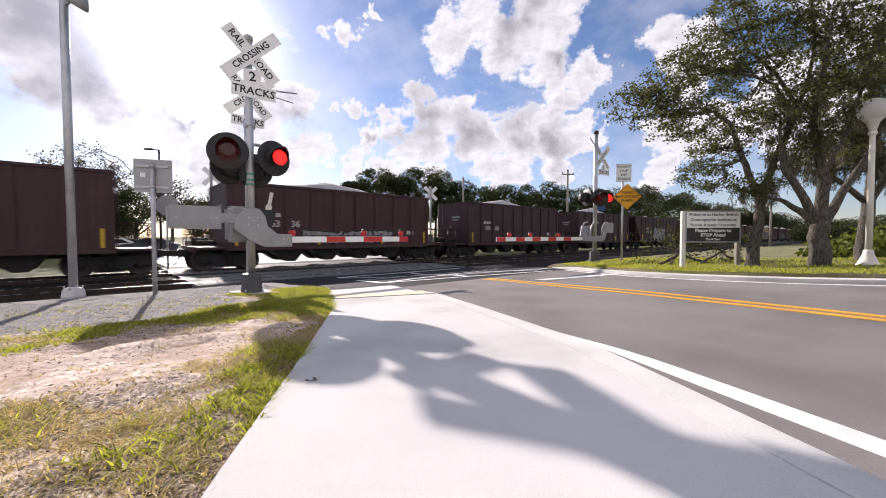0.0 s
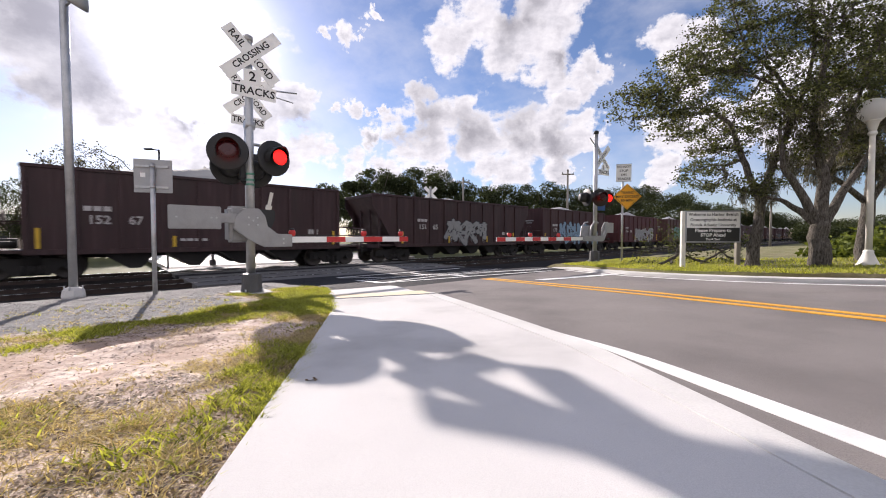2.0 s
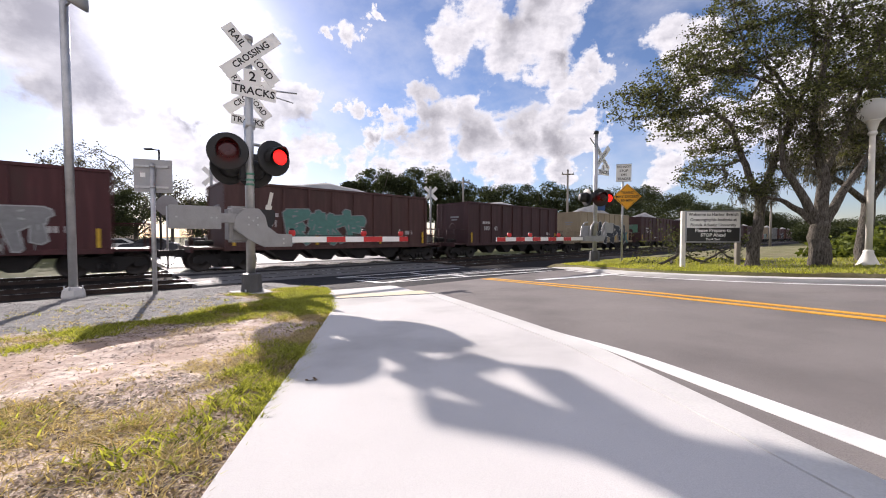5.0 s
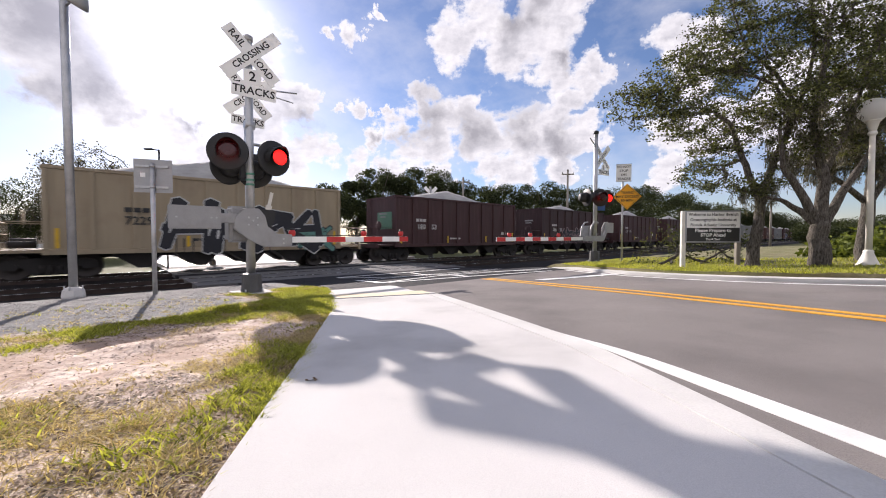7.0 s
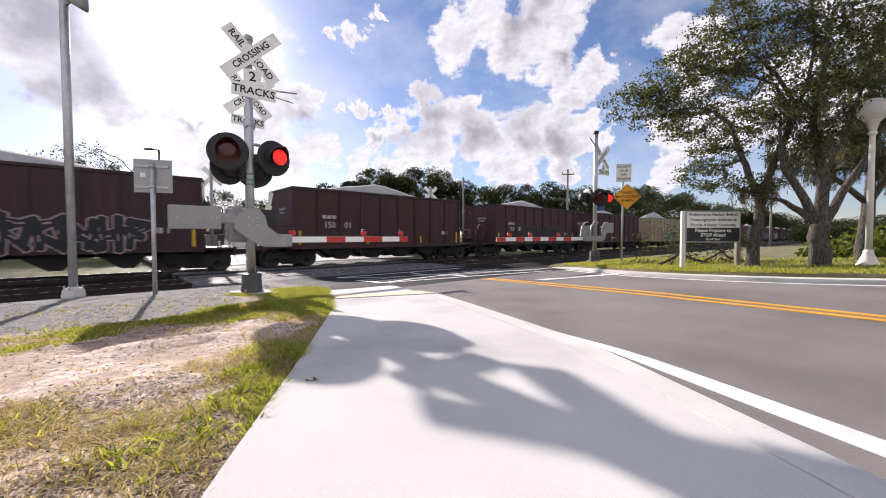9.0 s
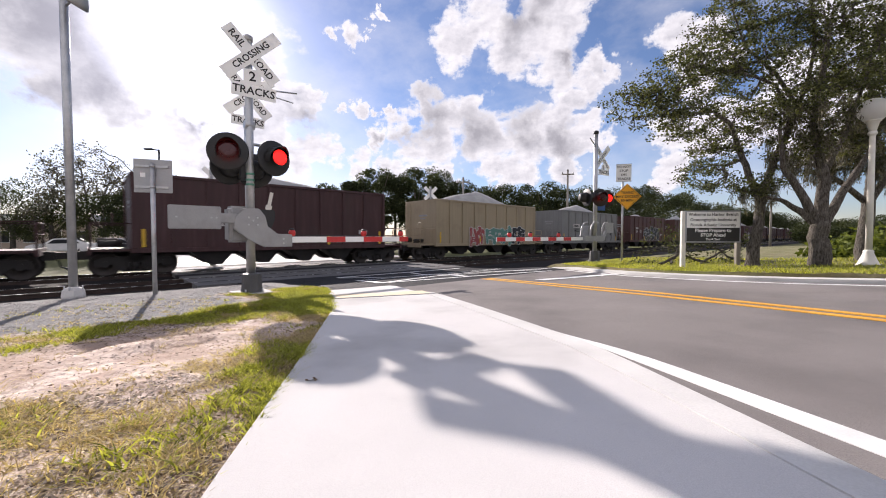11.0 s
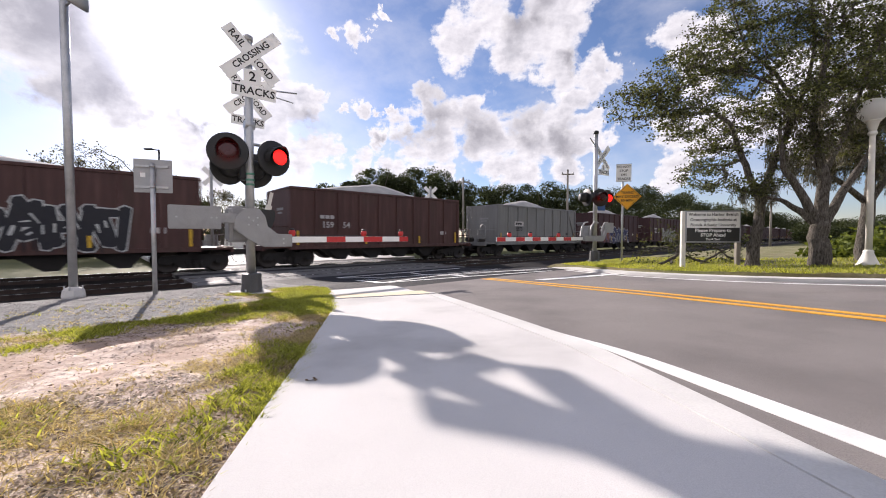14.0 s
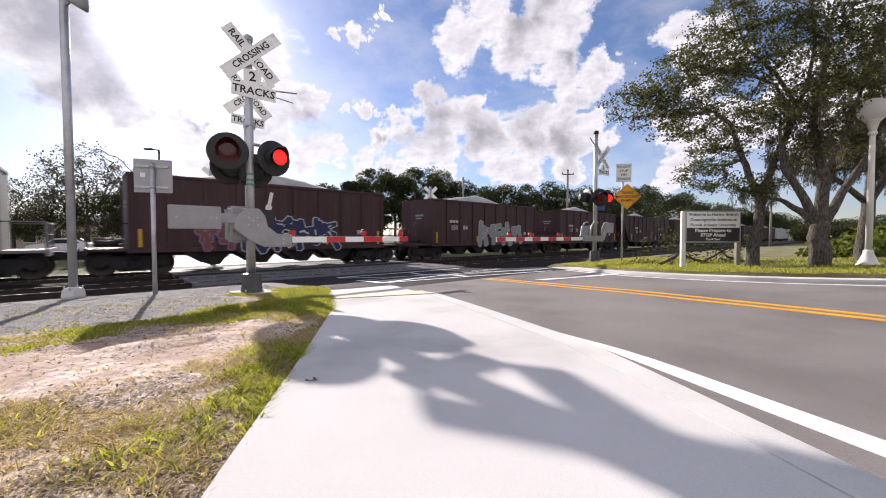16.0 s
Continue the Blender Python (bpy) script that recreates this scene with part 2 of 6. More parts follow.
def prism(bm, pts, thick, m=None):
    """A flat outline in x, z given a thickness along y, then laid by m."""
    a = [bm.verts.new(m @ Vector((x, 0, z)) if m else (x, 0, z)) for x, z in pts]
    b = [bm.verts.new(m @ Vector((x, thick, z)) if m else (x, thick, z)) for x, z in pts]
    bm.faces.new(a)
    bm.faces.new(b[::-1])
    for i in range(len(pts)):
        bm.faces.new((a[i], b[i], b[(i + 1) % len(pts)], a[(i + 1) % len(pts)]))
    bmesh.ops.recalc_face_normals(bm, faces=bm.faces)
    return bm


def lettering(text, size, depth=0.003, spacing=1.0):
    """The mesh of a line of text, centred, upright in the xz plane and read from -y."""
    cu = bpy.data.curves.new("text", "FONT")
    cu.body, cu.size, cu.extrude, cu.align_x, cu.align_y = text, size, depth, "CENTER", "CENTER"
    cu.space_character, cu.resolution_u, cu.offset = spacing, 2, size * 0.02
    ob = bpy.data.objects.new("text", cu)
    me = bpy.data.meshes.new_from_object(ob)
    bpy.data.objects.remove(ob)
    me.transform(Matrix.Rotation(radians(90), 4, "X"))
    me.materials.clear()
    return me


def empty(name, m, label, category, group="", kind=""):
    ob = new(name)
    ob.empty_display_size = 0.2
    ob.matrix_world = m
    return tagged(ob, label, category, group, kind)


def put(ob, m):
    ob.matrix_basis = m
    return ob


# ---- the plan: s runs along the railway, d away from the camera across it ----
TURN = 41.97
AX, AN = Vector((0.7435, 0.6687, 0)), Vector((-0.6687, 0.7435, 0))
RAILZ, NEAR_D, FAR_D = -0.50, 15.2, 19.55


def at(s, d, z=0.0):
    return AX * s + AN * d + Vector((0, 0, z))


def lay(s, d, z=0.0, turn=0.0):
    p = at(s, d, z)
    return pose(p.x, p.y, p.z, 0, 0, TURN + turn)


def ease(a, b, v):
    t = min(1, max(0, (v - a) / (b - a)))
    return t * t * (3 - 2 * t)


def line(rows, v):
    return float(np.interp(v, [r[0] for r in rows], [r[1] for r in rows]))


def plane(d):
    """The land falls gently towards the railway."""
    return 0.053 * (7 - max(-14, d))


def road_z(d):
    e = ease(8.0, 13.2, d)
    return (plane(d) - 0.12) * (1 - e) + RAILZ * e


def ground_z(d):
    e = ease(9.6, 12.6, d)
    return plane(min(d, 14)) * (1 - e) - 0.62 * e


NEAR_EDGE = [(-14, -8.0), (-3, -0.6), (-0.03, 1.37), (0.28, 1.59), (0.65, 1.86), (1.13, 2.19), (1.91, 2.56), (2.81, 2.98), (4.09, 3.55), (6.18, 4.31), (9, 4.5), (60, 4.6)]
FAR_EDGE = [(-14, 22), (-5, 11.6), (-2, 9.4), (-0.17, 8.76), (0.8, 8.70), (1.67, 8.82), (2.7, 9.1), (3.78, 9.55), (5.26, 10.5), (7.86, 12.4), (9, 12.9), (60, 13.4)]
LEFT_EDGE = [(-14, -8.8), (0, -0.47), (1.1, 0.18), (2.17, 0.845), (3.97, 1.93), (5.28, 2.53), (6.7, 3.12), (9, 3.4)]


def near_edge(d):
    return line(NEAR_EDGE, d)


def far_edge(d):
    return line(FAR_EDGE, d)


def walk_left(d):
    return line(LEFT_EDGE, d)


def sheet(name, ds, cols, left, right, zf, material, thick=0.0, label="", rough=0.0, seed=0, skew=0.0):
    """A strip of surface between two edges, row by row in d, with an edge face down to its bed."""
    bm = bmesh.new()
    rows = []
    for d in ds:
        a, b = left(d), right(d - skew)
        row = []
        for i in range(cols + 1):
            p = at(a + (b - a) * i / cols, d - skew * i / cols)
            z = zf(d - skew * i / cols)
            if rough:
                z += rough * (noise.noise(Vector((p.x * 1.3, p.y * 1.3, seed))) + 0.6 * noise.noise(Vector((p.x * 5, p.y * 5, seed))))
            row.append(bm.verts.new((p.x, p.y, z)))
        rows.append(row)
    for r0, r1 in zip(rows, rows[1:]):
        for i in range(cols):
            f = bm.faces.new((r0[i], r0[i + 1], r1[i + 1], r1[i]))
            f.smooth = True
    if thick:
        rim = [e for e in bm.edges if e.is_boundary]
        for e in rim:
            e.smooth = False
        ext = bmesh.ops.extrude_edge_only(bm, edges=rim)
        bmesh.ops.translate(bm, vec=(0, 0, -thick), verts=[v for v in ext["geom"] if isinstance(v, bmesh.types.BMVert)])
    bmesh.ops.recalc_face_normals(bm, faces=bm.faces)
    return tagged(part(name, bm, material), label, name.replace("_", " "), kind="structure")


def spread(a, b, step):
    n = max(1, round((b - a) / step))
    return [a + (b - a) * i / n for i in range(n + 1)]


# ---- ground, road, pavement ----
def build_ground():
    bm = bmesh.new()
    xs = [-900, -300, -120, -60, -35, *spread(-25, 40, 2.5), 60, 110, 250, 500, 1200]
    dd = [-700, -250, -90, -45, *spread(-30, 40, 1.0), 60, 100, 220, 500, 1300]
    rows = [[bm.verts.new(at(s, d, ground_z(d) - 0.32)) for s in xs] for d in dd]
    for a, b in zip(rows, rows[1:]):
        for i in range(len(xs) - 1):
            bm.faces.new((a[i], a[i + 1], b[i + 1], b[i])).smooth = True
    tagged(part("ground", bm, M_SOIL), "flat sandy ground with dry grass reaching the horizon", "ground", kind="structure")


def turf(name, a, b, sand, gravel_from):
    """Turf over sand: the vertex value 'cover' says how much grass stands there, 'stone' how much gravel."""
    m, nt, bs, co = base(name)
    at1, at2 = nt.nodes.new("ShaderNodeAttribute"), nt.nodes.new("ShaderNodeAttribute")
    at1.attribute_name, at2.attribute_name = "cover", "stone"
    n1, n2, n3 = noise_tex(nt, 3.0, 6, co), noise_tex(nt, 45, 4, co), noise_tex(nt, 14, 5, co, 0.7)
    soil = ramp(nt, n3, [(0.28, tuple(v * 0.55 for v in sand)), (0.45, tuple(v * 0.88 for v in sand)), (0.72, tuple(min(1, v * 1.4) for v in sand))])
    damp = ramp(nt, noise_tex(nt, 1.6, 5, co, 0.65), [(0.45, (0,) * 3), (0.58, (0.9,) * 3)])
    soil = mixc(nt, damp, soil, tuple(v * k for v, k in zip(sand, (0.62, 0.56, 0.50))))
    green = ramp(nt, n3, [(0.3, a), (0.7, b)])
    stone = ramp(nt, n2, [(0.3, (0.09, 0.087, 0.084)), (0.55, (0.21, 0.203, 0.197)), (0.75, (0.34, 0.33, 0.318))])
    c = mixc(nt, at1.outputs["Fac"], soil, green)
    c = mixc(nt, at2.outputs["Fac"], c, stone)
    c = mixc(nt, 0.5, c, ramp(nt, n1, [(0.3, (0.65,) * 3), (0.6, (1,) * 3)]), "MULTIPLY")
    nt.links.new(c, bs.inputs["Base Color"])
    bs.inputs["Roughness"].default_value = 0.95
    bump(nt, bs, n3, 1.0, 0.035)
    return m


M_SOIL = stained("dry sandy soil", (0.115, 0.12, 0.05), 0.95, 0, 0.35, 0.15, 6, bumpy=0.8)
M_VERGE = turf("verge turf over sand", (0.34, 0.26, 0.16), (0.62, 0.49, 0.32), (0.76, 0.60, 0.51), 5.4)
M_LAWN = turf("mown lawn", (0.09, 0.11, 0.025), (0.15, 0.17, 0.04), (0.30, 0.25, 0.15), 99)


def fbm(x, y, f, seed):
    return noise.noise(Vector((x * f, y * f, seed))) + 0.5 * noise.noise(Vector((x * f * 2.3, y * f * 2.3, seed + 7)))


def stone_cover(s, d):
    """Gravel shoulder beside the railway; it thins out over a ragged line."""
    p = at(s, d)
    edge = 4.85 + 0.4 * ease(-0.5, 1.2, s) + 0.25 * fbm(p.x, p.y, 1.1, 3)
    return ease(edge - 0.15, edge + 0.3, d) * (1 - 0.9 * ease(1.4, 1.8, s) * (1 - ease(7.2, 7.8, d)))


def grass_cover(s, d):
    """Grass is full by the pavement, patchy on the sandy middle, and forms a strip before the gravel."""
    p = at(s, d)
    n = 0.8 * fbm(p.x, p.y, 0.8, 11) + 0.5 * fbm(p.x, p.y, 2.6, 5) + 0.3 * fbm(p.x, p.y, 7.0, 15)
    by_walk = ease(1.5, 0.1, walk_left(d) - s)
    strip = ease(0.6, 0.15, abs(d - (4.35 + 0.45 * ease(-0.5, 1.2, s))))
    bare = ease(0.45, 1.0, walk_left(d) - s) * ease(2.3, 2.8, d) * (1 - ease(3.7, 4.0, d))
    far_strip = ease(1.3, 1.8, s) * ease(3.8, 4.8, d)
    v = 0.36 + 0.20 * ease(2.6, 1.6, d) + 1.25 * n + 0.16 * by_walk + 0.55 * strip - 0.7 * bare + 0.35 * far_strip
    return min(1, max(0, v)) * (1 - 0.93 * stone_cover(s, d))


def values(ob, name, fn):
    me = ob.data
    a = me.attributes.new(name, "FLOAT", "POINT")
    inv_ax, inv_an = AX, AN
    a.data.foreach_set("value", [fn(v.co.dot(inv_ax), v.co.dot(inv_an)) for v in me.vertices])


def verge_z(d):
    return ground_z(d)


def verge_h(s, d):
    """Uneven dug ground: a scraped hollow with spoil beside it, ruts and clods."""
    p = at(s, d)
    hollow = -0.17 * math.exp(-((s - 0.32) / 0.34) ** 2 - ((d - 3.68) / 0.16) ** 2) + 0.06 * math.exp(-((s - 0.30) / 0.5) ** 2 - ((d - 3.35) / 0.16) ** 2)
    spoil = 0.05 * math.exp(-((s - 1.25) / 0.5) ** 2 - ((d - 4.9) / 0.2) ** 2) - 0.05 * math.exp(-((s - 1.2) / 0.5) ** 2 - ((d - 4.55) / 0.15) ** 2)
    fade = ease(0.0, 0.25, walk_left(d) - s)
    return hollow + spoil + fade * (0.022 * fbm(p.x, p.y, 1.3, 2) + 0.012 * fbm(p.x, p.y, 6, 9)) - 0.012 * (1 - fade)


def build_surfaces():
    build_ground()
    verge_ds = spread(-14, 0.2, 0.8)[:-1] + spread(0.2, 9.0, 0.08) + spread(9.0, 12.6, 0.3)[1:]
    verge = sheet("verge", verge_ds, 150, lambda d: line([(-14, -26), (0, -8), (4, -9), (12.6, -60)], d),
                  lambda d: min(walk_left(d), 3.14) if d < 9 else 3.14, verge_z, M_VERGE, 0.3, "sandy verge with patchy grass and a gravel shoulder")
    for v in verge.data.vertices:
        s_, d_ = v.co.dot(AX), v.co.dot(AN)
        if 0.0 < d_ < 9.5 and s_ > -9:
            v.co.z += verge_h(s_, d_)
    values(verge, "cover", grass_cover)
    values(verge, "stone", stone_cover)
    sheet("pavement", spread(-9, 6.69, 0.25), 10, walk_left, lambda d: near_edge(d) - 0.15, lambda d: plane(d) + 0.012 - 0.05 * ease(5.6, 6.7, d), M_CONC, 0.25,
          "pale broom-finished concrete pavement in low sun", skew=0.5)
    sheet("curb", spread(-9, 6.15, 0.25), 2, lambda d: near_edge(d) - 0.148, lambda d: near_edge(d) + 0.02, lambda d: plane(d) + 0.016 - 0.06 * ease(4.0, 5.4, d), M_CURB, 0.3, "pale concrete kerb along the pavement")
    tact = empty("tactile_strip", Matrix(), "worn yellow tactile warning strip across the pavement", "tactile paving", kind="structure")
    for i in range(2):
        t0, t1 = i / 2 + 0.01, i / 2 + 0.49
        bm = bmesh.new()
        q = []
        for t, e in ((t0, 0), (t1, 0), (t1, 0.42), (t0, 0.42)):
            s_, d_ = 2.42 + 1.10 * t + 0.42 * e, 4.88 - 0.73 * t + e
            q.append((s_, d_))
        top = [bm.verts.new(at(a_, b_, plane(b_) + 0.0165 - 0.05 * ease(5.6, 6.7, b_ + 0.3))) for a_, b_ in q]
        low = [bm.verts.new(v.co - Vector((0, 0, 0.02))) for v in top]
        bm.faces.new(top)
        for k in range(4):
            bm.faces.new((top[k], low[k], low[(k + 1) % 4], top[(k + 1) % 4]))
        bmesh.ops.recalc_face_normals(bm, faces=bm.faces)
        part("tile", bm, M_TACT, tact)
    # dark strip painted in for the thin shadow line across the pavement
    bm = bmesh.new()
    shade_line = [at(s_, d_, plane(d_) + 0.018) for s_, d_ in ((2.36, 4.83), (3.58, 4.04), (3.60, 4.08), (2.38, 4.87))]
    top, low = [bm.verts.new(p) for p in shade_line], [bm.verts.new(p - Vector((0, 0, 0.02))) for p in shade_line]
    bm.faces.new(top)
    for k in range(4):
        bm.faces.new((top[k], low[k], low[(k + 1) % 4], top[(k + 1) % 4]))
    bmesh.ops.recalc_face_normals(bm, faces=bm.faces)
    part("joint_strip", bm, M_PEDESTAL, tact, "dark strip painted as a thin shadow line")
    # carriageway
    sheet("road", [-14, -12, -9, *spread(-7, 6.6, 0.3)], 26, near_edge, far_edge, road_z, M_ASPH, 0.3, "weathered grey asphalt carriageway")
    # dark sheet laid where the train's shadow covers the road
    sheet("crossing_apron", [*spread(6.604, 13.4, 0.3)], 16, lambda d: near_edge(d) - 1.2 * ease(6.6, 7.4, d), far_edge, road_z, M_ASPHSHADE, 0.3, "level crossing asphalt, its dark colour standing in for the train's shadow")
    sheet("far_road", [*spread(22.6, 60, 3)], 6, lambda d: 2.5, lambda d: 17.5, lambda d: -0.5, M_ROADGLARE, 0.2, "asphalt road beyond the railway")
    band = lambda a, b: (lambda d: far_edge(d) + a, lambda d: far_edge(d) + b)
    fd = [-14, -12, -9, *spread(-7.8, 7.6, 0.25)]
    sheet("far_curb", fd, 3, *band(-0.12, 0.27), lambda d: plane(d) - 0.055 - 0.045 * ease(6.2, 7.6, d), M_CURB, 0.3, "pale concrete kerb beside the lawn")
    lawn = sheet("lawn", [-14, -9, *spread(-5, 9.6, 0.2)], 110, lambda d: far_edge(d) + 0.265, lambda d: 46 if d > -5 else far_edge(d) + 30,
                 lambda d: ground_z(d) + 0.005 - 0.45 * ease(7.6, 9.6, d), M_LAWN, 0.3, "mown lawn strip under the oaks", 0.025)
    values(lawn, "cover", lambda s, d: 0.55 + 0.5 * fbm(s, d, 0.6, 4))
    values(lawn, "stone", lambda s, d: 0.0)
    def stripe(name, ds, a, b, label, material=M_WHITE, up=0.004):
        sheet(name, ds, 1, a, b, lambda d: road_z(d) + up, material, 0.006, label)
    inner = [(-14, -1.5), (-0.1, 4.89), (2.04, 5.71), (6.53, 7.12)]
    outer = [(-14, -1.15), (-0.11, 5.24), (2.24, 6.22), (6.53, 7.45)]
    stripe("yellow_line", spread(-13, 6.5, 0.4), lambda d: line(inner, d), lambda d: line(inner, d) + 0.12, "solid yellow centre line", M_YELL, 0.008)
    stripe("yellow_line", spread(-13, 6.5, 0.4), lambda d: line(outer, d) - 0.12, lambda d: line(outer, d), "solid yellow centre line", M_YELL, 0.008)
    edge = [(-6, -1.56), (-0.05, 1.885), (1.23, 2.615), (2.2, 3.05)]
    stripe("edge_line", spread(-6, 1.9, 0.2), lambda d: line(edge, d), lambda d: line(edge, d) + 0.03 + 0.12 * ease(1.9, 0.7, d), "white edge line")
    stripe("far_edge_line", spread(-7, 6.4, 0.3), lambda d: far_edge(d) - 0.40, lambda d: far_edge(d) - 0.30, "white edge line")
    marks = empty("crossing_marking", lay(0, 0), "white stop line and thin crossed lines at the level crossing", "road marking", kind="structure")
    def mark(a, b, w=0.17):
        (s0, d0), (s1, d1) = a, b
        bm, n = bmesh.new(), 8
        side = Vector((-(d1 - d0), s1 - s0, 0)).normalized() * w / 2
        prev = None
        for i in range(n + 1):
            s, d = s0 + (s1 - s0) * i / n, d0 + (d1 - d0) * i / n
            v = [bm.verts.new((s + k * side.x, d + k * side.y, road_z(d + k * side.y) + 0.012)) for k in (1, -1)]
            if prev:
                bm.faces.new((prev[0], prev[1], v[1], v[0]))
            prev = v
        part("line", bm, M_WHITE, marks)
    mark((7.35, 4.95), (9.75, 4.15), 0.32)
    for a, b in (((6.1, 10.8), (5.1, 7.95)), ((5.1, 7.95), (12.4, 10.2)), ((5.3, 7.9), (7.64, 7.42)), ((7.64, 7.42), (10.5, 6.6)), ((7.64, 7.5), (9.4, 12.4)), ((6.0, 10.6), (12.6, 10.6)), ((6.3, 12.6), (12.4, 12.6)), ((7.7, 8.6), (12.0, 7.4)), ((6.3, 12.5), (10.8, 7.2))):
        mark(a, b)


# ---- railway ----
def build_railway():
    bm = bmesh.new()
    prof = [(12.35, -0.80), (12.9, -0.74), (13.8, -0.64), (14.2, -0.63), (16.2, -0.63), (17.3, -0.68), (18.5, -0.63), (20.6, -0.63), (21.6, -0.75), (22.6, -0.85)]
    ss = [-500, -200, -90, *spread(-60, 120, 1.2), 180, 300, 700]
    rows = []
    for s in ss:
        row = []
        for i in range(len(prof) - 1):
            for k in range(3):
                t = k / 3
                d = prof[i][0] * (1 - t) + prof[i + 1][0] * t
                z = prof[i][1] * (1 - t) + prof[i + 1][1] * t + 0.03 * noise.noise(Vector((s * 2, d * 2, 1)))
                if 2.0 < s < 13.8:
                    z = min(z, -0.62)
                row.append(bm.verts.new(at(s, d, z)))
        rows.append(row)
    for a, b in zip(rows, rows[1:]):
        for i in range(len(a) - 1):
            bm.faces.new((a[i], b[i], b[i + 1], a[i + 1]))
    bmesh.ops.recalc_face_normals(bm, faces=bm.faces)
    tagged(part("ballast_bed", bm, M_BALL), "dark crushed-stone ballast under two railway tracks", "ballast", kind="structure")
    # sleepers: the near stretch piece by piece, the rest joined
    tie = bmesh.new()
    box(tie, -0.11, 0.11, -1.3, 1.3, -0.16, 0)
    tie_me = bpy.data.meshes.new("sleeper")
    tie.to_mesh(tie_me)
    tie.free()
    for name, dc in (("near_track", NEAR_D), ("far_track", FAR_D)):
        track = empty(name, lay(0, dc, RAILZ), "railway track with steel rails on timber sleepers", "railway track", kind="structure")
        for y in (-0.755, 0.755):
            rb = bmesh.new()
            box(rb, -450, 650, y - 0.07, y + 0.07, -0.16, -0.145)
            box(rb, -450, 650, y - 0.009, y + 0.009, -0.145, -0.03)
            box(rb, -450, 650, y - 0.035, y + 0.035, -0.03, -0.006)
            r = part("rail", rb, M_RAIL, track)
            part("rail_head", boxes((-450, 650, y - 0.033, y + 0.033, -0.0055, 0)), M_RAILTOP, r, "shiny worn rail head")
        far = bmesh.new()
        for i in range(-120, 240):
            s = i * 0.55
            if 1.9 < s < 13.9:
                continue
            if -11 < s < 32:
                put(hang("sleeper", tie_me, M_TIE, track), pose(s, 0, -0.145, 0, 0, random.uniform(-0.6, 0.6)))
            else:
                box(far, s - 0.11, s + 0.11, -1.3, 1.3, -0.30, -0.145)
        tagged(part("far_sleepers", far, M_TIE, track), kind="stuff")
    # crossing panels between and beside the rails
    for dc in (NEAR_D, FAR_D):
        deck = empty("crossing_deck", lay(0, dc, RAILZ), "grey concrete panels of the level crossing deck", "crossing deck", kind="structure")
        for y0, y1 in ((-1.75, -0.84), (-0.66, 0.66), (0.84, 1.75)):
            for i in range(5):
                part("panel", boxes((2.2 + i * 2.28, 2.2 + i * 2.28 + 2.26, y0, y1, -0.14, -0.004)), M_PANEL, deck)
    sheet("crossing_infill", spread(16.96, 17.78, 0.4), 4, lambda d: 2.2, lambda d: 13.6, lambda d: RAILZ - 0.006, M_ASPHSHADE, 0.12, "asphalt between the tracks, coloured dark as in the train's shadow")
    sheet("crossing_edge", spread(21.31, 22.59, 0.4), 4, lambda d: 2.2, lambda d: 13.6, lambda d: RAILZ - 0.006, M_ASPHSHADE, 0.12, "dark asphalt behind the tracks")


M_PANEL = stained("crossing panel concrete", (0.17, 0.168, 0.168), 0.8, 0, 0.2, 1.2, 60, (1, 1, 1), 0.3, 0.25)


# ---- the train ----
PITCH, LEAD, SPEED, BODY = 14.45, 18.49, 17.36, 10.9
CACHE = {}


def mesh_of(key, make):
    """One mesh for alike pieces."""
    if key not in CACHE:
        bm = make()
        me = bpy.data.meshes.new(key[0])
        bm.to_mesh(me)
        bm.free()
        CACHE[key] = me
    return CACHE[key]


def chute_mesh():
    bm = bmesh.new()
    lo, hi = 0.30, 1.0
    for sgn in (-1, 1):
        t = [(-0.95, 0.35 * sgn, hi), (0.95, 0.35 * sgn, hi), (0.95, 1.3 * sgn, hi), (-0.95, 1.3 * sgn, hi)]
        b = [(0.05, 0.45 * sgn, lo), (0.42, 0.45 * sgn, lo), (0.42, 1.15 * sgn, lo), (0.05, 1.15 * sgn, lo)]
        tv, bv = [bm.verts.new(p) for p in t], [bm.verts.new(p) for p in b]
        bm.faces.new(tv)
        bm.faces.new(bv)
        for i in range(4):
            bm.faces.new((tv[i], tv[(i + 1) % 4], bv[(i + 1) % 4], bv[i]))
    bmesh.ops.recalc_face_normals(bm, faces=bm.faces)
    return bm


def wheel_mesh():
    return lathe(bmesh.new(), [(0.10, -0.09), (0.13, -0.07), (0.17, -0.03), (0.36, -0.01), (0.40, -0.055), (0.455, -0.055), (0.45, 0.05), (0.48, 0.075), (0.48, 0.10), (0.38, 0.09), (0.15, 0.09)],
                 24, Matrix.Rotation(radians(-90), 4, "X"))


def side_frame_mesh():
    bm = bmesh.new()
    prism(bm, [(-1.18, 0.58), (-1.1, 0.66), (-0.5, 0.74), (0.5, 0.74), (1.1, 0.66), (1.18, 0.58), (1.18, 0.38), (0.92, 0.36), (0.72, 0.46), (0.42, 0.17), (-0.42, 0.17), (-0.72, 0.46), (-0.92, 0.36), (-1.18, 0.38)], 0.12)
    for x in (-0.22, 0.0, 0.22):
        rod(bm, (x, -0.02, 0.2), (x, -0.02, 0.5), 0.07, n=8)
    for x in (-0.88, 0.88):
        rod(bm, (x, -0.06, 0.46), (x, 0.02, 0.46), 0.12, n=10)
    return bm


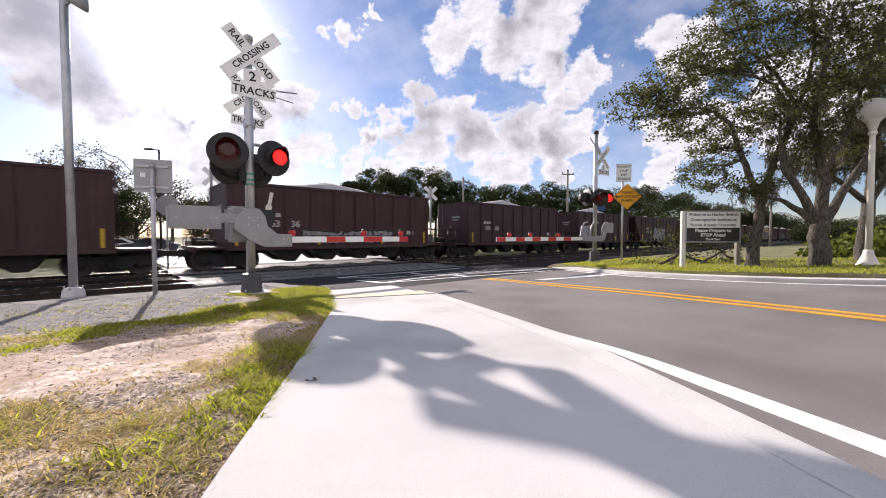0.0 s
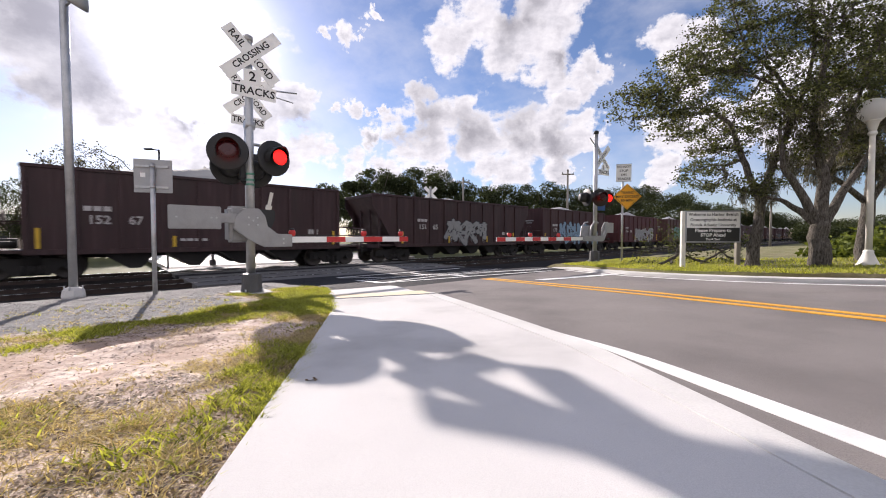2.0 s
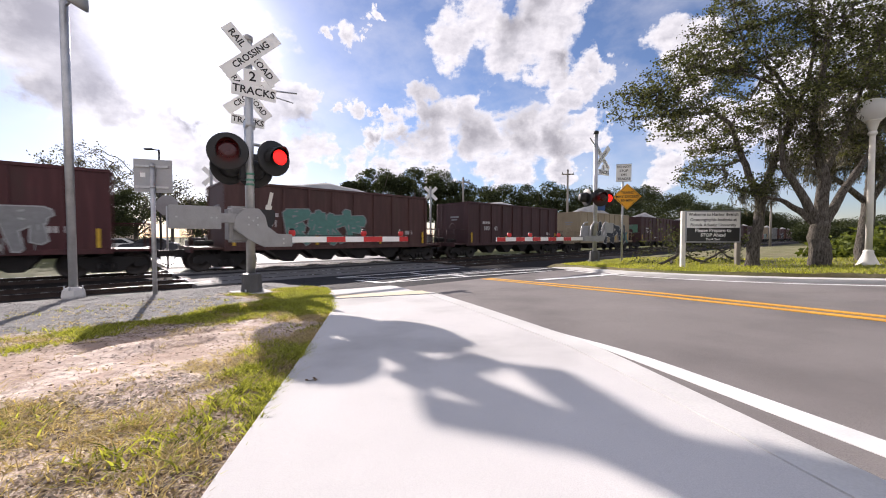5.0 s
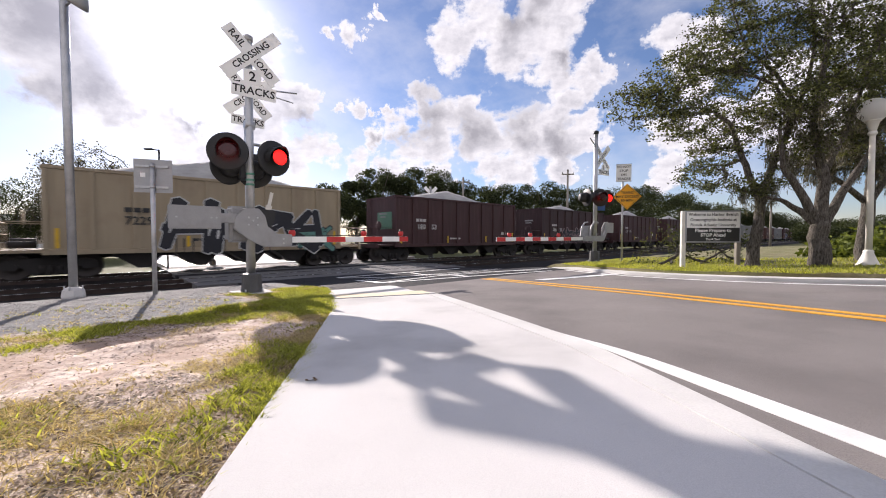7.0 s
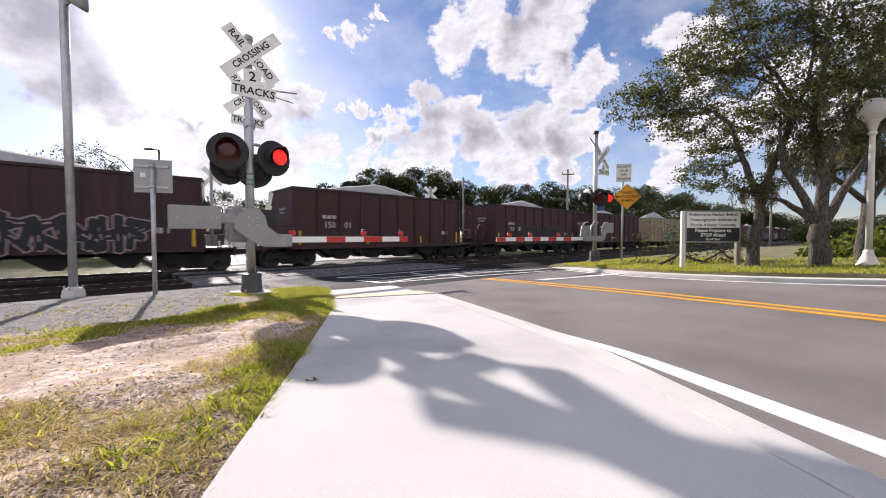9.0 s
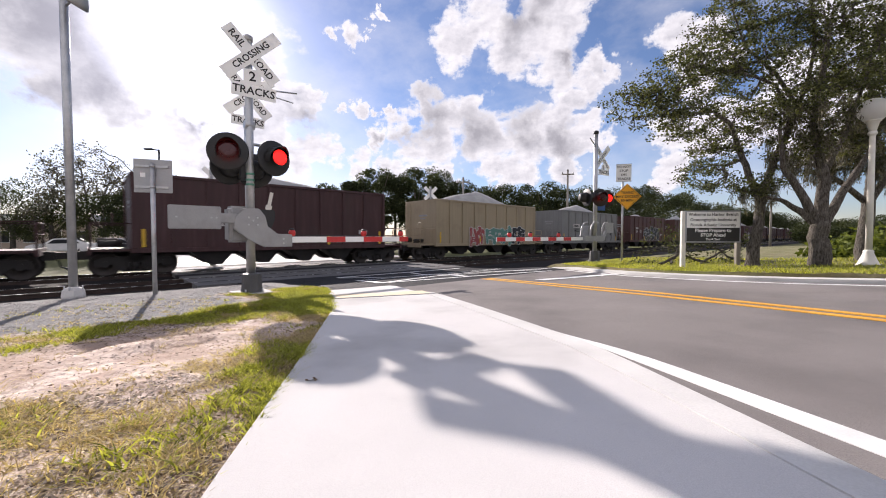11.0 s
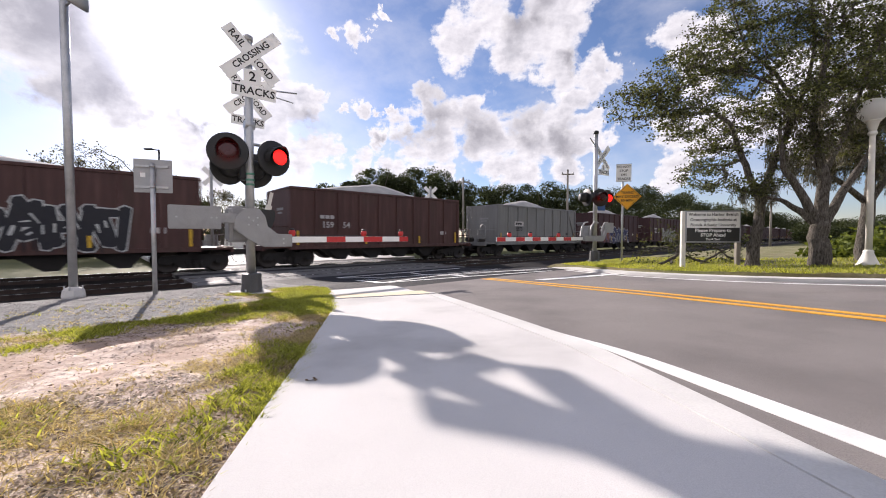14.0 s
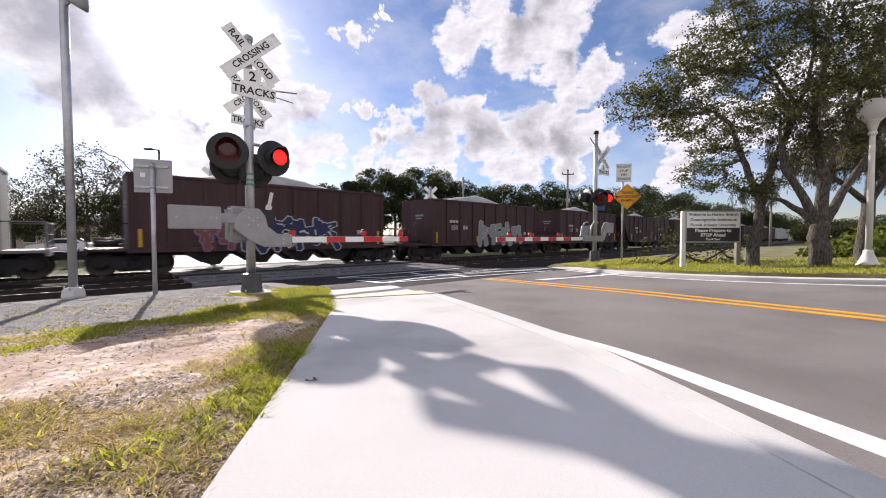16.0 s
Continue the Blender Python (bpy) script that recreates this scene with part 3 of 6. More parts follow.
def truck(parent, x):
    t = put(hang("truck", mesh_of(("bolster",), lambda: boxes((-0.2, 0.2, -1.0, 1.0, 0.5, 0.86), (-0.35, 0.35, -0.3, 0.3, 0.8, 0.95))), M_TRUCK, parent), pose(x, 0, 0))
    for sy in (-1, 1):
        put(hang("side_frame", mesh_of(("side_frame",), side_frame_mesh), M_TRUCK, t), pose(0, sy * 1.0, 0, 0, 0, 0 if sy < 0 else 180))
        for wx in (-0.88, 0.88):
            put(hang("wheel", mesh_of(("wheel",), wheel_mesh), M_WHEEL, t), pose(wx, sy * 0.76, 0.46, 0, 0, 0 if sy < 0 else 180))
    for wx in (-0.88, 0.88):
        put(hang("axle", mesh_of(("axle",), lambda: rods(((0, -0.95, 0), (0, 0.95, 0), 0.075))), M_WHEEL, t), pose(wx, 0, 0.46))
        put(hang("brake_beam", mesh_of(("brake_beam",), lambda: boxes((-0.05, 0.05, -0.8, 0.8, -0.05, 0.05))), M_TRUCK, t), pose(wx * 0.42, 0, 0.4))


def load_mesh(h, seed):
    bm = bmesh.new()
    nx, ny = 44, 12
    g = []
    for i in range(nx + 1):
        row = []
        for j in range(ny + 1):
            x, y = (i / nx - 0.5) * (BODY - 0.16), (j / ny - 0.5) * 2.9
            e = max(0, 1 - abs(i / nx - 0.5) * 2.15) ** 0.6 * max(0, 1 - abs(j / ny - 0.5) * 2) ** 0.7
            z = 3.36 + (h + 0.68) * e + 0.06 * noise.noise(Vector((x * 0.6, y, seed))) + 0.035 * noise.noise(Vector((x * 5, y * 5, seed)))
            row.append(bm.verts.new((x, y, z)))
        g.append(row)
    for a, b in zip(g, g[1:]):
        for j in range(ny):
            bm.faces.new((a[j], b[j], b[j + 1], a[j + 1])).smooth = True
    bmesh.ops.recalc_face_normals(bm, faces=bm.faces)
    return bm


# abstract letter-like forms: strokes on a unit cell
FORMS = [
    [(0.1, 0, 0.1, 1), (0.1, 0.92, 0.9, 0.92), (0.1, 0.5, 0.75, 0.5), (0.1, 0.08, 0.9, 0.08)],
    [(0.05, 0, 0.5, 1), (0.5, 1, 0.95, 0), (0.3, 0.38, 0.72, 0.38)],
    [(0.12, 0, 0.12, 1), (0.12, 0.92, 0.85, 0.8), (0.85, 0.8, 0.2, 0.48), (0.3, 0.5, 0.9, 0)],
    [(0.9, 0.9, 0.2, 0.85), (0.2, 0.85, 0.25, 0.52), (0.25, 0.52, 0.85, 0.45), (0.85, 0.45, 0.8, 0.1), (0.8, 0.1, 0.1, 0.1)],
    [(0.12, 0, 0.12, 1), (0.88, 0, 0.88, 1), (0.12, 0.5, 0.88, 0.55)],
    [(0.2, 0.1, 0.15, 0.9), (0.15, 0.9, 0.85, 0.88), (0.85, 0.88, 0.85, 0.1), (0.85, 0.1, 0.2, 0.1)],
    [(0.1, 0.95, 0.9, 0.9), (0.5, 0.92, 0.45, 0)],
    [(0.12, 0, 0.12, 1), (0.9, 1, 0.15, 0.5), (0.15, 0.5, 0.9, 0)],
]


def tag_letters(parent, seed, x0, x1, z0, z1, fill, edge):
    """Sprayed block shapes, past reading: thick leaning strokes with a rim, inner highlights and runs of paint."""
    r = random.Random(seed)
    h = z1 - z0
    n = max(1, round((x1 - x0) / (0.82 * h)))
    w = (x1 - x0) / n
    rims, fills, strokes = bmesh.new(), bmesh.new(), bmesh.new()

    def stroke(bm, a, b, ra, rb, y):
        """A band from a to b with blunt uneven ends, seen from the side of the wagon."""
        a, b = Vector(a), Vector(b)
        way = (b - a).normalized()
        side = Vector((-way.y, way.x))
        out = [a - way * ra * 0.7 + side * ra * 0.7, a - way * ra + side * -0.3 * ra, a - way * ra * 0.5 - side * ra, b + way * rb * 0.6 - side * rb, b + way * rb + side * 0.2 * rb, b + way * rb * 0.5 + side * rb]
        bm.faces.new([bm.verts.new((p.x, y, p.y)) for p in out])

    k = 0
    for i in range(n):
        lean, rise, grow = r.uniform(-0.12, 0.22), r.uniform(-0.06, 0.06) * h, r.uniform(0.88, 1.08)
        cell = lambda u, v: (x0 + w * (i + 0.5 + (u - 0.5) * 0.98 * grow) + lean * (v - 0.5) * h, z0 + rise + h * (0.5 + (v - 0.5) * 0.9 * grow))
        for u0, v0, u1, v1 in r.choice(FORMS)[:3] + r.choice(FORMS)[1:3]:
            a, b = [[q + r.uniform(-0.13, 0.13) * h for q in cell(*e)] for e in ((u0, v0), (u1, v1))]
            t0, t1 = h * r.uniform(0.10, 0.16), h * r.uniform(0.09, 0.17)
            stroke(rims, a, b, t0 + 0.05, t1 + 0.05, -1.6045 - 0.00005 * k)
            stroke(fills, a, b, t0, t1, -1.6105 - 0.00005 * k)
            if r.random() < 0.7:
                mid = [(p + q) / 2 + r.uniform(-0.05, 0.05) for p, q in zip(a, b)]
                stroke(strokes, [p + (q - p) * 0.3 for p, q in zip(a, b)], mid, t0 * r.uniform(0.08, 0.3), t1 * r.uniform(0.06, 0.3), -1.6165 - 0.00005 * k)
            k += 1
        for _ in range(3):
            x = x0 + w * (i + r.random())
            stroke(fills, (x, z0 + h * 0.25), (x + r.uniform(-0.02, 0.02), z0 - h * r.uniform(0.0, 0.16)), 0.03, 0.012, -1.6100 - 0.00005 * k)
            k += 1
    for bm, mat_, lab in ((rims, edge, "rim of sprayed graffiti"), (fills, fill, "sprayed block graffiti"), (strokes, edge, "strokes of sprayed graffiti")):
        bmesh.ops.recalc_face_normals(bm, faces=bm.faces)
        for f in bm.faces:
            if f.normal.y > 0:
                f.normal_flip()
        tagged(part("graffiti", bm, mat_, parent, lab), kind="stuff")


def bars_text(parent, x, z, widths, h, material, y=-1.577):
    bm = bmesh.new()
    for w in widths:
        box(bm, x, x + w * 0.8, y, y + 0.01, z - h / 2, z + h / 2)
        x += w
    return part("mark", bm, material, parent, "reporting mark, too worn to read")


def hopper_car(paint, label, load_h, number=(), tags=(), framed=False, braces=False, ink=None, seed=0, body=BODY):
    P = PAINT[paint]
    car = empty("hopper_car", Matrix(), label, "railway wagon", "wagons of the freight train")
    hb, ext = body / 2, 1.6 if framed else 0.0
    def pc(name, make, m=None, mat_=None, lab="", key=None):
        o = hang(name, mesh_of((name, key, body, paint if mat_ is None else mat_.name), make), mat_ or P, car, lab)
        return put(o, m) if m else o
    for sy in (-1, 1):
        fl = 0 if sy < 0 else 180
        if framed:
            pc("side_sheet", lambda: prism(bmesh.new(), [(-hb - 0.1, 0.97), (hb + 0.1, 0.97), (hb + ext, 3.2), (hb + ext, 3.72), (-hb - ext, 3.72), (-hb - ext, 3.2)], 0.02, pose(0, -1.535, 0)), pose(0, 0, 0, 0, 0, fl), None, "", "framed")
        else:
            pc("side_sheet", lambda: boxes((-hb + 0.02, hb - 0.02, -1.535, -1.515, 0.97, 3.72)), pose(0, 0, 0, 0, 0, fl))
        pc("top_chord", lambda: soft(boxes((-hb - ext, hb + ext, -1.585, -1.45, 3.70, 3.82)), 0.015, 1), pose(0, 0, 0, 0, 0, fl), None, "", framed)
        pc("side_sill", lambda: soft(boxes((-hb - 0.02, hb + 0.02, -1.57, -1.44, 0.86, 1.04)), 0.012, 1), pose(0, 0, 0, 0, 0, fl))
        for i in range(10):
            x = -hb + 0.075 + (body - 0.15) * i / 9
            pc("side_post", lambda: prism(bmesh.new(), [(-0.075, 1.04), (0.075, 1.04), (0.06, 3.70), (-0.06, 3.70)], 0.085, pose(0, -1.602, 0)), pose(*(x if sy < 0 else -x, 0, 0), 0, 0, fl))
        if braces:
            for e in (-1, 1):
                pc("brace", lambda: rods(((-0.55, -1.59, 3.65), (0.55, -1.59, 1.25), 0.05), n=6), pose(e * (hb - 0.75), 0, 0, 0, 0, 0) if (e > 0) == (sy < 0) else pose(e * (hb - 0.75), 0, 0, 0, 0, 180)) if sy < 0 and e > 0 else None
        for x in (-hb + 0.35, -hb + 4.0, hb - 3.3, hb - 0.35):
            h1 = 1.75 if abs(x) > hb - 0.5 else 1.5
            pc("reflector", lambda h1=h1: boxes((-0.055, 0.055, -1.612, -1.603, 1.08, h1)), pose(x, 0, 0, 0, 0, 0) if sy < 0 else pose(-x, 0, 0, 0, 0, 180), M_CARYEL, "", h1)
    for e in (-1, 1):
        if framed and e > 0 or framed and e < 0:
            pc("slope_sheet", lambda: prism(bmesh.new(), [(0, 0), (0.05, 0), (0.05, 3.2), (0, 3.2)], 2.96, Matrix.Translation((hb - 0.15, -1.48, 0.95)) @ Matrix.Rotation(radians(31), 4, "Y")), pose(0, 0, 0, 0, 0, 0 if e > 0 else 180))
            for y in (-1.4, -0.5, 0.5, 1.4):
                pc("end_post", lambda: boxes((hb + 1.05, hb + 1.15, -0.05, 0.05, 0.95, 3.2)), pose(0, y, 0) if e > 0 else pose(0, y, 0, 0, 0, 180))
            pc("end_chord", lambda: boxes((hb + ext - 0.12, hb + ext + 0.01, -1.5, 1.5, 3.66, 3.80)), pose(0, 0, 0, 0, 0, 0 if e > 0 else 180), None, "", "framed")
        else:
            pc("end_sheet", lambda: soft(boxes((hb - 0.06, hb, -1.53, 1.53, 0.97, 3.76)), 0.01, 1), pose(0, 0, 0, 0, 0, 0 if e > 0 else 180))
            pc("end_chord", lambda: boxes((hb - 0.1, hb + 0.03, -1.5, 1.5, 3.70, 3.80)), pose(0, 0, 0, 0, 0, 0 if e > 0 else 180))
        turn = pose(0, 0, 0, 0, 0, 0 if e > 0 else 180)
        pc("platform", lambda: boxes((hb, hb + 1.15, -1.4, 1.4, 0.93, 1.02), (hb + 1.1, hb + 1.2, -1.5, 1.5, 0.82, 1.06)), turn)
        pc("draft_gear", lambda: boxes((hb, hb + 1.5, -0.22, 0.22, 0.62, 0.93), (hb + 1.5, hb + 1.775, -0.13, 0.13, 0.66, 0.9)), turn, M_TRUCK, "coupler")
        rail = [((hb + 1.12, y, 1.02), (hb + 1.12, y, 1.95), 0.022) for y in (-1.4, -0.7, 0.7, 1.4)] + [((hb + 1.12, -1.4, z), (hb + 1.12, 1.4, z), 0.022) for z in (1.55, 1.95)] + [((hb + 1.12, y, 1.95), (hb, y, 1.95), 0.022) for y in (-1.4, 1.4)]
        pc("handrail", lambda: rods(*rail, n=6), turn)
        lad = [((hb + 0.06, y, 1.0), (hb + 0.06, y, 3.75), 0.022) for y in (-1.42, -0.98)] + [((hb + 0.06, -1.42, z), (hb + 0.06, -0.98, z), 0.014) for z in spread(1.2, 3.5, 0.38)]
        pc("ladder", lambda: rods(*lad, n=6), turn)
        hose = [((hb + 1.5, 0.3, 0.75), (hb + 1.62, 0.34, 0.35), 0.03), ((hb + 1.62, 0.34, 0.35), (hb + 1.78, 0.3, 0.28), 0.03)]
        pc("brake_hose", lambda: rods(*hose, n=6), turn, M_BLACK)
        truck(car, e * (hb - 0.15))
    pc("brake_wheel", lambda: lathe(bmesh.new(), [(0.22, -0.02), (0.26, -0.02), (0.26, 0.02), (0.22, 0.02)], 14, pose(-hb - 0.5, -0.6, 2.1, 0, 90, 0)))
    pc("brake_cylinder", lambda: rods(((-hb - 0.3, 0.6, 1.25), (-hb - 0.95, 0.6, 1.25), 0.17), ((-hb - 0.2, -0.5, 1.2), (-hb - 0.9, -0.5, 1.2), 0.12), n=12), None, M_TRUCK)
    pc("center_sill", lambda: boxes((-hb, hb, -0.25, 0.25, 0.70, 1.0)), None, M_TRUCK)
    pc("floor_plate", lambda: boxes((-hb + 0.05, hb - 0.05, -1.5, 1.5, 0.98, 1.05)))
    for x in (-2.85, -0.95, 0.95, 2.85):
        pc("hopper_chute", chute_mesh, pose(x, 0, 0), M_TRUCK)
    put(hang("load", mesh_of(("load", load_h, seed % 3), lambda: load_mesh(load_h, seed % 3)), M_LOAD, car, "heaped grey crushed stone"), Matrix.Diagonal((body / BODY, 1, 1, 1)))
    lk = ink or M_LETTER
    if number:
        one = len(number) == 1
        if one and paint == "grey":
            part("patch", boxes((-hb + 1.95, -hb + 3.05, -1.6115, -1.606, 2.26, 2.62)), M_LETTER, car, "white painted patch")
        bars_text(car, -hb + (2.08 if one else 1.45), 2.44, (0.26, 0.26, 0.26), 0.17, lk, -1.616)
        for text, x in zip(number, (-hb + 2.5,) if one else (-hb + 1.85, -hb + 2.85)):
            put(hang("lettering", lettering(text, 0.42, 0.002), lk, car, "worn stencilled car number"), pose(x, -1.608, 2.04))
        bars_text(car, -hb + 4.2, 1.35, (0.2, 0.28, 0.22, 0.26), 0.10, lk)
        bars_text(car, hb - 1.6, 1.7, (0.14, 0.2, 0.16), 0.22, lk)
    pl = bmesh.new()
    box(pl, -hb - 0.012, -hb - 0.002, -0.7, 0.1, 2.75, 2.87)
    box(pl, -hb - 0.012, -hb - 0.002, -0.55, 0.0, 2.58, 2.67)
    part("mark", pl, SPRAY["silver"], car, "reporting mark, too worn to read")
    for sd, x0, x1, z0, z1, f, e in tags:
        tag_letters(car, sd, -hb + x0, -hb + x1, z0, z1, SPRAY[f], SPRAY[e])
    return car


def build_train():
    dark = "dark maroon open hopper wagon with a stone load"
    brown = "weathered brown open hopper wagon heaped with stone"
    spec = {
        -3: ("brown", brown, 0.25), -2: ("brown", brown, 0.1), -1: ("brown", brown, 0.3, ("153", "36"), ((1, 3.2, 8.2, 1.2, 1.7, "silver", "dark2"),)),
        0: ("dark", dark, 0.3, ("180", "08")), 1: ("dark", dark, 0.42, ("152", "67")),
        2: ("dark", "dark open-ended hopper wagon with white scrawl", 0.05, ("151", "65"), ((2, 3.6, 7.6, 1.2, 2.4, "silver", "black"),), True),
        3: ("brown", "brown hopper wagon with pale blue bubble graffiti", 0.2, ("153", "27"), ((3, 2.6, 9.2, 1.05, 2.5, "blue", "black"),)),
        4: ("red", "deep red hopper wagon with silver graffiti letters", 0.35, ("154", "96"), ((4, 4.0, 9.4, 1.1, 2.3, "silver", "white"),)),
        5: ("rust", "faded brown hopper wagon with pale graffiti", 0.3, ("151", "20"), ((5, 2.6, 6.5, 1.3, 2.6, "teal", "silver"),)),
        6: ("brown", brown, 0.15, ("180", "41")),
        7: ("tan", "tan hopper wagon with large black graffiti letters", 0.75, ("7229",), ((6, 3.4, 9.3, 0.95, 2.65, "black", "pale"), (26, 8.3, 10.0, 0.95, 1.9, "teal", "black"))),
        8: ("brown", "brown hopper wagon with a green painted end", 0.55, ("180", "53")),
        9: ("dark", "dark hopper wagon with black graffiti in a pale outline", 0.35, ("186", "30"), ((7, 3.0, 9.2, 1.05, 2.0, "black", "pink"),)),
        10: ("brown", brown, 0.5, ("150", "01")), 11: ("brown", "brown hopper wagon with faint black graffiti", 0.45, ("150", "87"), ((8, 3.0, 8.6, 1.1, 2.2, "black", "dust"),)),
        12: ("brown", brown, 0.3, ("180", "22")),
        13: ("tan", "tan hopper wagon with teal block graffiti", 0.75, (), ((9, 4.6, 7.4, 0.92, 2.0, "teal", "pale"), (19, 7.4, 9.2, 0.95, 2.1, "black", "pale"), (29, 3.0, 4.6, 0.92, 1.9, "brick", "pale"))),
        14: ("grey", "grey hopper wagon with diagonal end braces", 0.55, ("1422",)),
        15: ("rust", "rust-red hopper wagon with dark angular graffiti", 0.15, ("151", "70"), ((10, 3.7, 8.6, 1.1, 2.4, "black", "pale"),)),
        16: ("rust", "rust-red hopper wagon with a tall stone heap", 0.5, ("159", "54")),
        17: ("grey", "grey hopper wagon with diagonal end braces", 0.45, ("1373",)),
        18: ("brown", "brown hopper wagon with navy blue graffiti", 0.5, ("180", "12"), ((11, 3.8, 8.2, 0.95, 2.2, "navy", "pale"), (31, 2.2, 3.6, 1.0, 2.0, "orange", "violet"))),
        19: ("brown", "brown hopper wagon with grey graffiti letters", 0.45, ("150", "84"), ((12, 4.3, 9.0, 0.95, 2.3, "silver", "white"),)),
        20: ("brown", brown, 0.35, ("152", "30")), 21: ("dark", "dark open-ended hopper wagon", 0.3, ("151", "44"), (), True), 22: ("dark", dark, 0.4), 23: ("brown", brown, 0.3),
        24: ("dark", dark, 0.35), 25: ("brown", brown, 0.3), 26: ("dark", dark, 0.3), 27: ("rust", brown, 0.3),
        28: ("pale", "pale grey hopper wagon far down the train", 0.2), 29: ("pale", "pale grey hopper wagon far down the train", 0.2),
    }
    out = []
    for k, row in spec.items():
        paint, label, h = row[:3]
        num = row[3] if len(row) > 3 else ()
        tags = tuple((a, b, c, d, e, f, "black" if g == "dark2" else g) for a, b, c, d, e, f, g in row[4]) if len(row) > 4 else ()
        car = hopper_car(paint, label, h, num, tags, len(row) > 5, paint == "grey", M_INK if paint in ("tan", "grey") else None, k + 5, 10.5 if paint == "tan" else BODY)
        if k == 8:
            bm = boxes((-BODY / 2 - 0.012, -BODY / 2 - 0.003, -1.2, 0.3, 1.9, 2.9))
            part("patch", bm, SPRAY["green"], car, "green sprayed patch")
        out.append((k, car))
    return out


# ---- crossing signals ----
def disc_lamp(parent, x, y, z, yaw, pitch=0):
    """A flashing-light head: round background plate, hood, bracket and a lens drum with a lit and an unlit face."""
    m = pose(x, y, z, pitch, 0, yaw)
    bm = lathe(bmesh.new(), [(0.05, 0.0), (0.28, 0.0), (0.305, 0.012), (0.305, 0.022), (0.28, 0.03), (0.05, 0.03)], 32, m @ pose(0, 0, 0, 90, 0, 0))
    head = part("signal_head", bm, M_BLACK, parent, "black round signal background")
    cup = lathe(bmesh.new(), [(0.06, -0.26), (0.13, -0.24), (0.17, -0.12), (0.175, -0.001)], 24, m @ pose(0, 0, 0, 90, 0, 0))
    part("lamp_housing", cup, M_BLACK, head)
    hood = bmesh.new()
    n, prev = 20, None
    for i in range(n + 1):
        t = radians(-28 + 236 * i / n)
        ln = 0.33 - 0.20 * abs(i / n - 0.5) * 2
        a = [Vector((r * math.cos(t), -yy, r * math.sin(t))) for r, yy in ((0.178, 0.028), (0.165, ln), (0.173, ln), (0.186, 0.028))]
        vs = [hood.verts.new(m @ p) for p in a]
        if prev:
            for j in range(4):
                hood.faces.new((prev[j], prev[(j + 1) % 4], vs[(j + 1) % 4], vs[j]))
        prev = vs
    bmesh.ops.recalc_face_normals(hood, faces=hood.faces)
    part("hood", hood, M_BLACK, head)
    drum = bmesh.new()
    ring = lambda yy, r: [drum.verts.new((r * math.cos(a), yy, r * math.sin(a))) for a in (2 * math.pi * i / 24 for i in range(24))]
    f0, f1, f2, f3 = ring(-0.022, 0.09), ring(-0.008, 0.132), ring(0.008, 0.132), ring(0.022, 0.09)
    for a, b in ((f0, f1), (f1, f2), (f2, f3)):
        for i in range(24):
            f = drum.faces.new((a[i], a[(i + 1) % 24], b[(i + 1) % 24], b[i]))
            f.smooth, f.material_index = True, 0 if a is f0 else 1
    drum.faces.new(f0).material_index = 0
    drum.faces.new(f3[::-1]).material_index = 1
    bmesh.ops.recalc_face_normals(drum, faces=drum.faces)
    lens = part("lens", drum, M_LIT, head, "round red signal lens")
    lens.data.materials.append(M_LENS)
    lens.matrix_basis = m @ pose(0, -0.19, 0)
    return lens


def crossbuck(parent, x, y, z, k=1.0, words=True, yaw=0.0, roll=0.0):
    m = pose(x, y, z, 0, roll, yaw)
    for ang, text, dy in ((-45, "RAIL     ROAD", 0.0), (45, "CROSSING", -0.008)):
        t = m @ pose(0, dy, 0) @ Matrix.Rotation(radians(-ang), 4, "Y")
        blade = part("blade", soft(prism(bmesh.new(), [(-0.61 * k, -0.115 * k), (0.61 * k, -0.115 * k), (0.61 * k, 0.115 * k), (-0.61 * k, 0.115 * k)], 0.006, t), 0.002, 1), M_SIGNW, parent, "white crossbuck blade")
        if words:
            put(hang("lettering", lettering(text, 0.165 * k, 0.001), M_SIGNB, blade), t @ pose(0, -0.002, 0))


def plate(parent, m, w, h, text_rows, size, face=M_SIGNW, ink=M_SIGNB, name="sign_plate", label="", spacing=1.0):
    p = part(name, soft(prism(bmesh.new(), [(-w / 2, -h / 2), (w / 2, -h / 2), (w / 2, h / 2), (-w / 2, h / 2)], 0.006, m), 0.002, 1), face, parent, label)
    for i, text in enumerate(text_rows):
        put(hang("lettering", lettering(text, size, 0.001, spacing), ink, p), m @ pose(0, -0.002, (len(text_rows) - 1) * size * 0.62 - i * size * 1.24))
    return p


